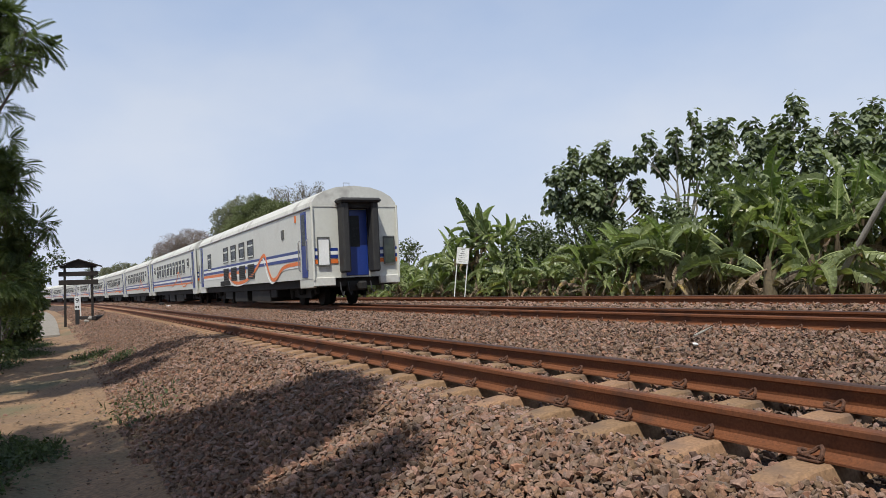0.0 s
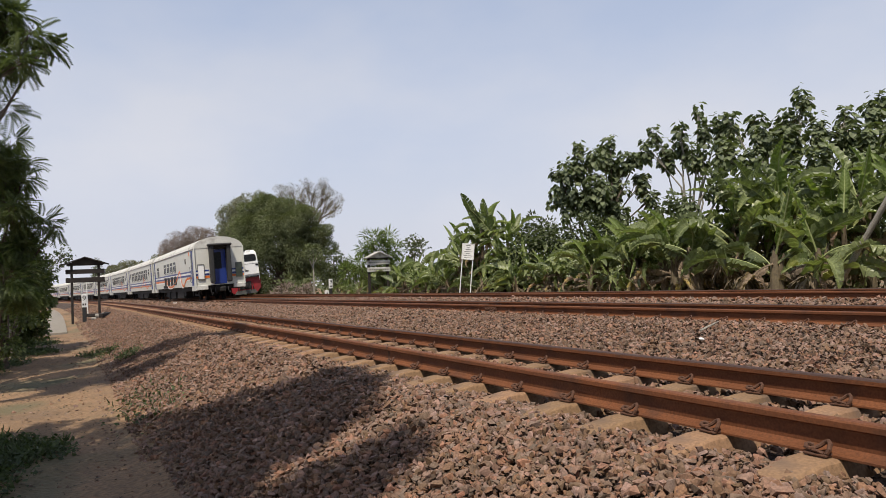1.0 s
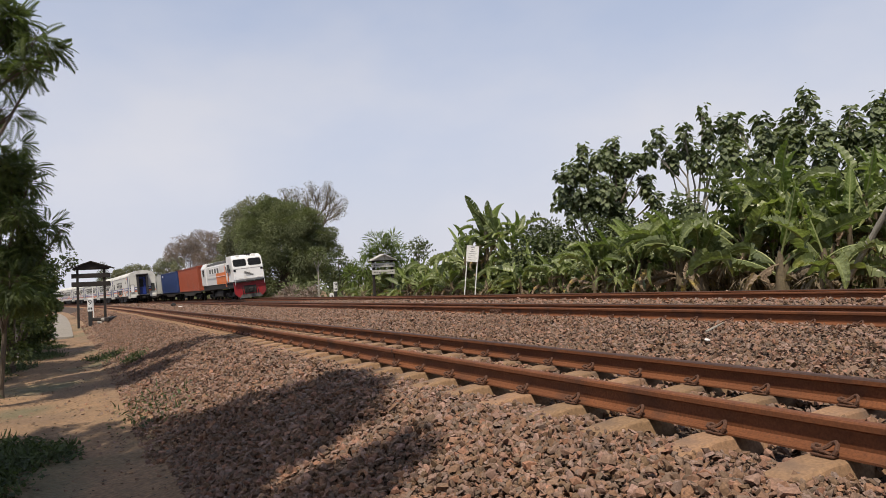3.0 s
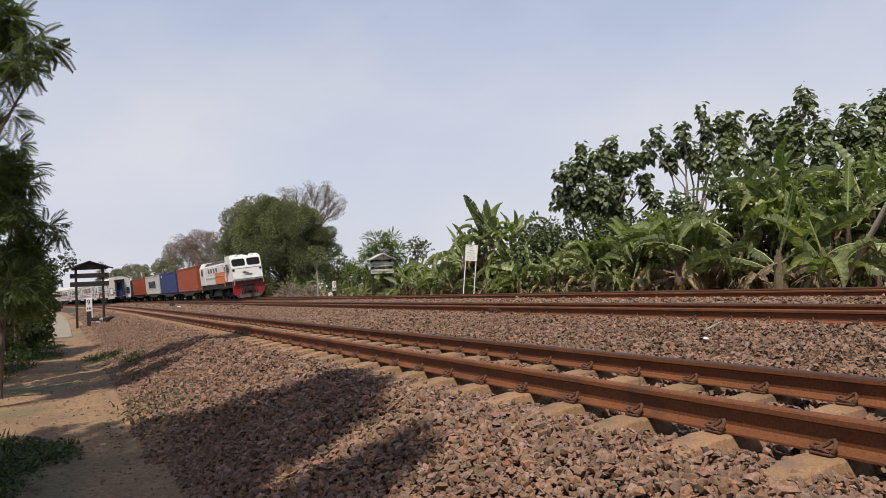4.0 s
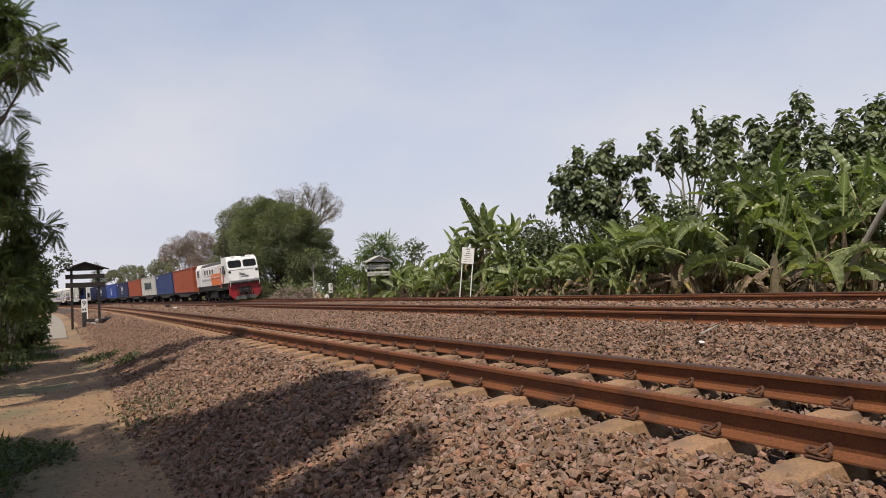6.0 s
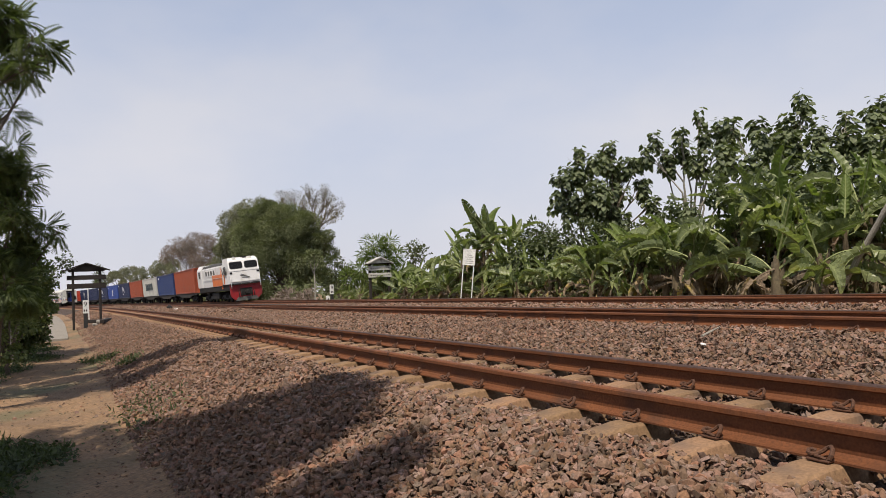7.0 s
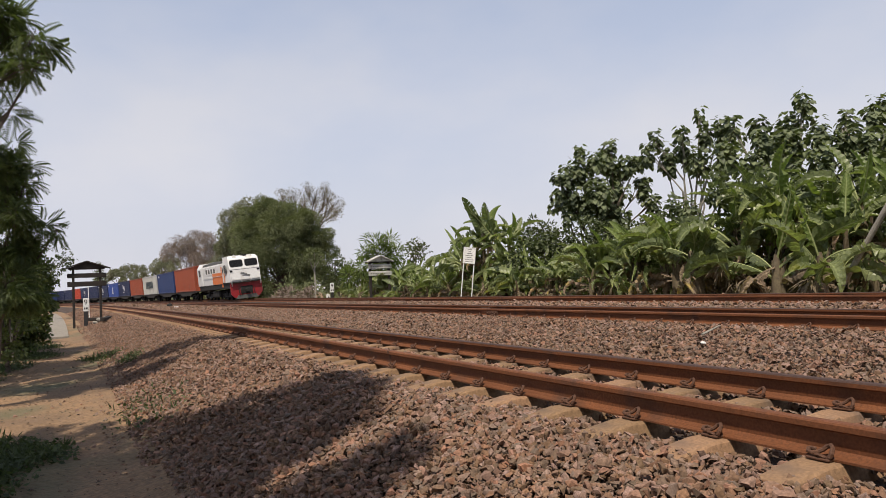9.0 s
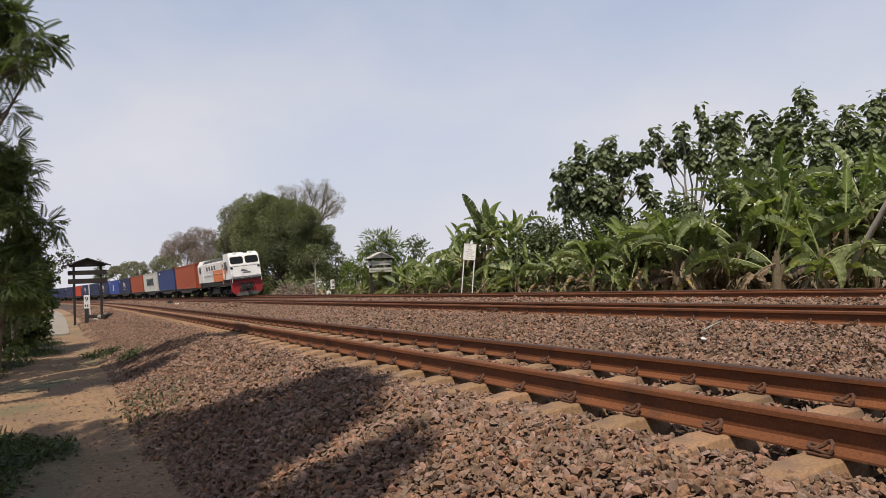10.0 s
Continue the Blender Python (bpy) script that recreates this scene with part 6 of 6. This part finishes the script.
def build_gravel(bed):
    over = ((-0.08, 0.08), (GAUGE - 0.08, GAUGE + 0.08))
    strew(1.4, 7.0, -2.3, -0.47, 2400, 0.016, 0.031)
    strew(7.0, 14, -2.45, -0.47, 1500, 0.018, 0.033)
    strew(14, 30, -2.5, -0.47, 720, 0.018, 0.031)
    strew(30, 50, -2.6, -0.45, 330, 0.026, 0.042)
    strew(16, 45, -0.62, -0.08, 330, 0.022, 0.034)
    strew(34, 60, 0.08, 0.99, 150, 0.03, 0.046)
    strew(0.3, 16, 0.08, 0.99, 900, 0.017, 0.03, -0.1)
    strew(16, 34, 0.08, 0.99, 260, 0.026, 0.04, 0.1)
    strew(34, 70, 1.2, 4.75, 55, 0.05, 0.08)
    strew(50, 95, -2.3, -0.5, 80, 0.045, 0.075)
    strew(70, 110, 1.2, 4.7, 22, 0.08, 0.12)
    strew(1.2, 7, -0.62, -0.08, 1500, 0.015, 0.027, 0.1)
    strew(7, 16, -0.62, -0.08, 1100, 0.015, 0.028, 0.1)
    strew(1.6, 13, 1.14, 4.78, 900, 0.018, 0.031)
    strew(4, 14, -2.7, -2.25, 620, 0.008, 0.022, 0.2)
    strew(4, 15, -3.2, -2.6, 260, 0.006, 0.016, 0.2)
    strew(-10, 1.4, -2.35, -0.47, 420, 0.024, 0.040)
    strew(-10, 1.2, -0.62, -0.08, 420, 0.02, 0.034)
    strew(-10, 0.3, 0.08, 0.99, 420, 0.02, 0.034)
    strew(-10, 1.4, -2.8, -2.25, 150, 0.010, 0.022, 0.2)
    strew(-10, 1.6, 1.14, 4.78, 320, 0.026, 0.042)
    strew(14, 30, -3.0, -2.4, 200, 0.010, 0.022, 0.2)
    strew(13, 34, 1.14, 4.8, 420, 0.024, 0.040)
    strew(2, 30, 4.95, 5.85, 300, 0.026, 0.042)
    strew(3, 40, 6.0, 9.85, 100, 0.036, 0.054)
    strew(4, 22, 10.0, 11.9, 60, 0.04, 0.06)
    strew(4, 25, -3.9, -2.4, 22, 0.012, 0.032, 0.3)
    Vs, Fs, n0 = [], [], 0
    for V, F in GRAVEL:
        a, b, c = (V[F[:, k]] for k in range(3))
        up = unit(np.cross(b - a, c - a))[:, 2]
        Vs.append(V)
        Fs.append(F[up > -0.5] + n0)      # the undersides lie in the bed
        n0 += len(V)
    g = new("gravel", np_mesh("gravel", np.concatenate(Vs), np.concatenate(Fs), STONE))
    g.parent = bed
    g["kind"] = "stuff"
    g["label"] = "loose angular brown ballast stones"
    meshes = [np_mesh("stone", V * 0.030, F, STONE_LONE) for V, F in STONES]
    rnd = random.Random(21)
    for i in range(290):
        s, o = rnd.uniform(1.6, 7.0), rnd.uniform(-1.9, -0.5)
        p = spot(s, o)
        ob = new("stone", meshes[i % 14])
        ob.parent = bed
        k = rnd.uniform(0.8, 1.35)
        ob.matrix_basis = pose(p.x, p.y, float(ground_z(o)) + rough_z(p.x, p.y, 0.035) + 0.02, rnd.uniform(-25, 25), rnd.uniform(-25, 25), rnd.uniform(0, 360)) @ Matrix.Diagonal((k, k, k, 1))



# ---- small things beside the line ----
DARK_WOOD = material("dark_weathered_wood", (0.036, 0.027, 0.023), (0.022, 0.018, 0.016), 0.9, scale=5, fine=40, bump=0.5, dist=0.006)
OLD_WHITE = material("weathered_white_paint", (0.62, 0.61, 0.56), (0.45, 0.44, 0.40), 0.8, scale=4, fine=30, bump=0.3, dist=0.004, c3=(0.16, 0.14, 0.11), stain=0.35, stain_scale=5, coords="Object")
SIGN_WHITE = material("white_sign_paint", (0.80, 0.80, 0.78), (0.74, 0.74, 0.72), 0.55, scale=3, fine=30, bump=0.1, dist=0.002)
INK = material("black_sign_paint", (0.02, 0.02, 0.02), (0.03, 0.03, 0.03), 0.6, scale=5, fine=30, bump=0.0)
CONCRETE = material("grey_concrete", (0.34, 0.32, 0.28), (0.25, 0.23, 0.2), 0.9, scale=4, fine=40, bump=0.5, dist=0.008)


def text_mesh(word, size, m):
    """A figure in the built-in font, as a mesh moved by m."""
    cu = bpy.data.curves.new("figure", "FONT")
    cu.body, cu.size, cu.extrude, cu.align_x, cu.align_y = word, size, 0.004, "CENTER", "CENTER"
    ob = bpy.data.objects.new("figure", cu)
    scene.collection.objects.link(ob)
    bpy.context.view_layer.update()
    me = bpy.data.meshes.new_from_object(ob)
    bpy.data.objects.remove(ob)
    me.transform(m)
    me.materials.append(INK)
    return me


def build_board(label, s, off, width, z_top, plank, dark, planks, roof_w):
    """Station name board: two posts, planks and a small gable roof; local x across the track, facing along it."""
    b = thing("name_board", label, "sign", "station name boards")
    p = spot(s, off)
    g = float(ground_z(off))
    b.matrix_basis = pose(p.x, p.y, g, 0, 0, heading(s) - 90)
    top = z_top - g
    for sx in (-1, 1):
        mb = MB().box((sx * width / 2, 0, (top - 0.35) / 2 - 0.15), (0.13, 0.13, top - 0.05), 0.012)
        part("post", mb, DARK_WOOD, b)
        ft = MB().box((sx * width / 2, 0, 0.02), (0.5, 0.45, 0.3), 0.07)
        if dark and sx > 0:
            part("footing", ft, CONCRETE, b, "broken concrete footing")
    for z, h in planks:
        q = part("plank", MB().box((0, -0.09, z - g), (plank, 0.05, h), 0.012), DARK_WOOD if dark else OLD_WHITE, b)
        if not dark:
            n = 9
            for k in range(n):
                part("lettering", MB().box((-plank * 0.38 + k * plank * 0.76 / (n - 1), -0.117, z - g), (plank * 0.05, 0.008, h * 0.15)), INK, q)
    r = roof_w / 2
    rise = 0.42 if dark else 0.34
    for sx in (-1, 1):
        rf = MB().prism([(0, top), (0, top - 0.05), (sx * r, top - rise - 0.05), (sx * r, top - rise)], "y", -0.32, 0.32)
        part("roof", rf, DARK_WOOD if dark else OLD_WHITE, b)
    part("gable", MB().prism([(0, top - 0.06), (r * 0.86, top - rise - 0.02), (-r * 0.86, top - rise - 0.02)], "y", -0.2, -0.16), DARK_WOOD if dark else OLD_WHITE, b)
    part("tie_beam", MB().box((0, 0, top - rise - 0.04), (width + 0.5, 0.1, 0.08), 0.01), DARK_WOOD, b)
    return b


def build_km_post(label, s, off, h, w, white, turn=0.0):
    k = thing("distance_post", label, "sign", "distance posts")
    p = spot(s, off)
    g = float(ground_z(off))
    k.matrix_basis = pose(p.x, p.y, g, 0, 0, heading(s) - 90 + turn)
    part("post", MB().box((0, 0, (h - white) / 2 - 0.1), (w * 0.8, 0.1, h - white + 0.2), 0.01), INK, k)
    pl = part("plate", MB().box((0, 0, h - white / 2), (w, 0.12, white), 0.012), SIGN_WHITE, k)
    ob = new("figure", text_mesh("9", white * 0.55, pose(0, -0.064, h - white * 0.32, 90, 0, 0)))
    ob.parent = pl
    for dx in (-0.22, 0.22):
        part("figure", MB().box((dx * w, -0.062, h - white * 0.78), (w * 0.3, 0.006, white * 0.16)), INK, pl)
    return k


def build_small():
    build_board("dark wooden station name board seen from behind, with a gable roof", 45.6, -2.05, 1.38, 2.94, 2.0, True, [(2.10, 0.26), (1.62, 0.28)], 2.45)
    build_board("weathered white name board with a gable roof before bushes", 37.5, 12.6, 1.15, 2.46, 1.42, False, [(1.83, 0.24), (1.43, 0.25)], 1.55)
    build_km_post("black and white distance post with a figure nine", 45.2, -2.15, 1.58, 0.26, 0.74)
    build_km_post("white distance post with a figure nine beside the scrub", 44.8, 12.3, 1.25, 0.24, 0.62)
    q = thing("marker_stone", "low white marker stone beside the far track", "marker")
    p = spot(45.2, 12.15)
    q.matrix_basis = pose(p.x, p.y, -0.25, 0, 0, heading(45) - 90)
    part("block", MB().prism([(-0.11, 0), (0.11, 0), (0.11, 0.55), (0.0, 0.62), (-0.11, 0.55)], "y", -0.1, 0.1), SIGN_WHITE, q)
    part("figure", MB().box((0, -0.104, 0.36), (0.09, 0.006, 0.16)), INK, q)
    w = thing("white_pole", "thin white painted pole by the station board", "pole")
    p = spot(50.5, -1.8)
    w.matrix_basis = pose(p.x, p.y, float(ground_z(-1.8)), 0, -1, 0)
    part("shaft", MB().tube([(0, 0, -0.2), (0, 0, 2.3)], 0.03, 8), SIGN_WHITE, w)
    # white notice on two leaning posts
    n = thing("notice_sign", "white notice sign on two leaning white posts", "sign")
    p = spot(27.3, 12.3)
    n.matrix_basis = pose(p.x, p.y, float(ground_z(12.3)), 0, 7.0, -6)
    for sx in (-1, 1):
        part("post", MB().box((sx * 0.23, 0, 1.1), (0.045, 0.045, 2.6), 0.008), SIGN_WHITE, n)
    pn = part("panel", MB().box((0, -0.035, 2.05), (0.50, 0.02, 0.68), 0.004), SIGN_WHITE, n)
    fr = MB()
    for dx, dz, ww, hh in ((0, 0.34, 0.54, 0.03), (0, -0.34, 0.54, 0.03), (-0.255, 0, 0.03, 0.68), (0.255, 0, 0.03, 0.68)):
        fr.box((dx, -0.04, 2.05 + dz), (ww, 0.03, hh), 0.004)
    part("rim", fr, SIGN_WHITE, pn)
    for k, (ww, hh) in enumerate(((0.18, 0.018), (0.12, 0.014), (0.22, 0.02), (0.34, 0.016), (0.2, 0.016), (0.36, 0.012), (0.32, 0.012))):
        part("lettering", MB().box((0.0, -0.047, 2.32 - k * 0.09), (ww, 0.004, hh)), INK, pn)
    # leaning palm trunk
    t = thing("leaning_trunk", "bare grey palm trunk leaning beside the far track", "tree trunk")
    a, b2 = spot(11.1, 13.0, -0.5), spot(9.5, 13.0, 1.82)
    d = b2 - a
    mb = MB()
    pts, rad = [], []
    for i in range(29):
        u = i / 28 * 2.1
        pts.append(a + d * u + Vector((0, 0, 0.04 * u * u)))
        rad.append(0.068 - 0.008 * u + (0.006 if i % 2 else 0.0))
    part("stem", mb.tube(pts, rad, 10), PALE_BARK, t)
    # things lying about
    def lying(name, label, category, s, off, mb, mat, z=0.03, turn=0.0):
        o = thing(name, label, category)
        p = spot(s, off)
        o.matrix_basis = pose(p.x, p.y, float(ground_z(off)) + z, 0, 0, turn)
        part("piece", mb, mat, o)
    lying("litter", "crumpled white litter on the ballast", "litter", 5.75, 3.17, MB().box((0, 0, 0.0), (0.06, 0.045, 0.03), 0.012, 0, pose(0, 0, 0, 12, 8, 20)), SIGN_WHITE, 0.045)
    lying("litter", "white litter on the ballast far along", "litter", 51.2, 3.5, MB().box((0, 0, 0), (0.28, 0.2, 0.12), 0.05), SIGN_WHITE, 0.05)
    lying("boulder", "dark stone on the ballast between the tracks", "stone", 57.5, 3.9, MB().box((0, 0, 0.1), (0.4, 0.35, 0.32), 0.12, 0, pose(0, 0, 0, 14, 10, 30)), BLACK, 0.0)
    lying("stick", "dry bent stick on the ballast", "stick", 6.1, 3.7, MB().tube([(-0.36, 0.02, 0.0), (-0.1, -0.015, 0.03), (0.12, 0.02, 0.025), (0.38, 0.0, 0.05)], [0.014, 0.013, 0.011, 0.006], 6), PALE_BARK, 0.075, 55)
    lying("stick", "short dry stick on the earth path", "stick", 8.0, -3.5, MB().tube([(-0.12, 0, 0), (0.13, 0.02, 0.02)], [0.008, 0.005], 5), PALE_BARK, 0.03, 20)
    lying("timber_beam", "old brown timber beam lying by the station board", "timber", 42.0, -1.25, MB().box((0, 0, 0.1), (0.24, 3.2, 0.2), 0.03), DARK_WOOD, 0.0, heading(42) - 100)
    lying("timber_beam", "old brown timber beam lying by the station board", "timber", 44.5, -1.55, MB().box((0, 0, 0.1), (0.2, 2.2, 0.18), 0.03), DARK_WOOD, 0.06, heading(42) - 60)
    for s, off, k in ((44.0, -1.5, 0.34), (43.4, -1.75, 0.26), (44.4, -1.2, 0.22)):
        lying("rubble_block", "broken grey concrete block on the ballast toe", "rubble", s, off, MB().box((0, 0, k * 0.3), (k, k * 0.8, k * 0.6), k * 0.2, 0, pose(0, 0, 0, 9, 14, 33)), CONCRETE, 0.0)
    # low wooden rail by the shrubs
    f = thing("wooden_rail", "low weathered wooden rail beside the shrubs", "fence")
    for s in (23.2, 25.6):
        p = spot(s, -4.5)
        part("post", MB().box((p.x, p.y, -0.5), (0.08, 0.08, 1.1), 0.01), PALE_BARK, f)
    a, b2 = spot(22.7, -4.45, -0.12), spot(26.0, -4.45, -0.10)
    part("rail", MB().tube([a, b2], 0.045, 6), PALE_BARK, f)
    # dry brush fence by the far track
    V, F = leaf_cloud([(float(spot(s, 13.2).x), float(spot(s, 13.2).y), 0.05 + 0.25 * math.sin(s), 0.62) for s in np.arange(52.5, 62, 0.9)], 40, SLIM, 0.5, 0.0)
    stuff("brush_fence", V, F, DRY_LEAF, "dry brown brushwood heaped beside the far track", "brushwood")
    # concrete footway farther along the path
    for i in range(36):
        s0 = 35 + i * 2.0
        c = [spot(s0 + 0.02, -4.1), spot(s0 + 1.97, -4.1), spot(s0 + 1.97, -3.1), spot(s0 + 0.02, -3.1)]
        vs = [(q.x, q.y, -0.98) for q in c] + [(q.x, q.y, -0.825) for q in c]
        part("slab", MB().add(vs, [(0, 1, 2, 3), (4, 5, 6, 7), (0, 1, 5, 4), (1, 2, 6, 5), (2, 3, 7, 6), (3, 0, 4, 7)]), PATH_MAT, FOOTWAY)


FOOTWAY = tagged(new("footway"), "pale concrete slab footway along the railway", "pavement", "", "structure")


bed = build_ground()
build_tracks()
build_freight()
build_passenger()
build_trees()
build_bananas()
build_undergrowth()
build_small()
build_gravel(bed)


def motions():
    for i, c in enumerate(COACHES):
        rows = []
        for k in range(21):
            t = k * 0.5
            rows.append((t, track_pose(1, coach_s(i, t))))
        walk(c, rows)


motions()
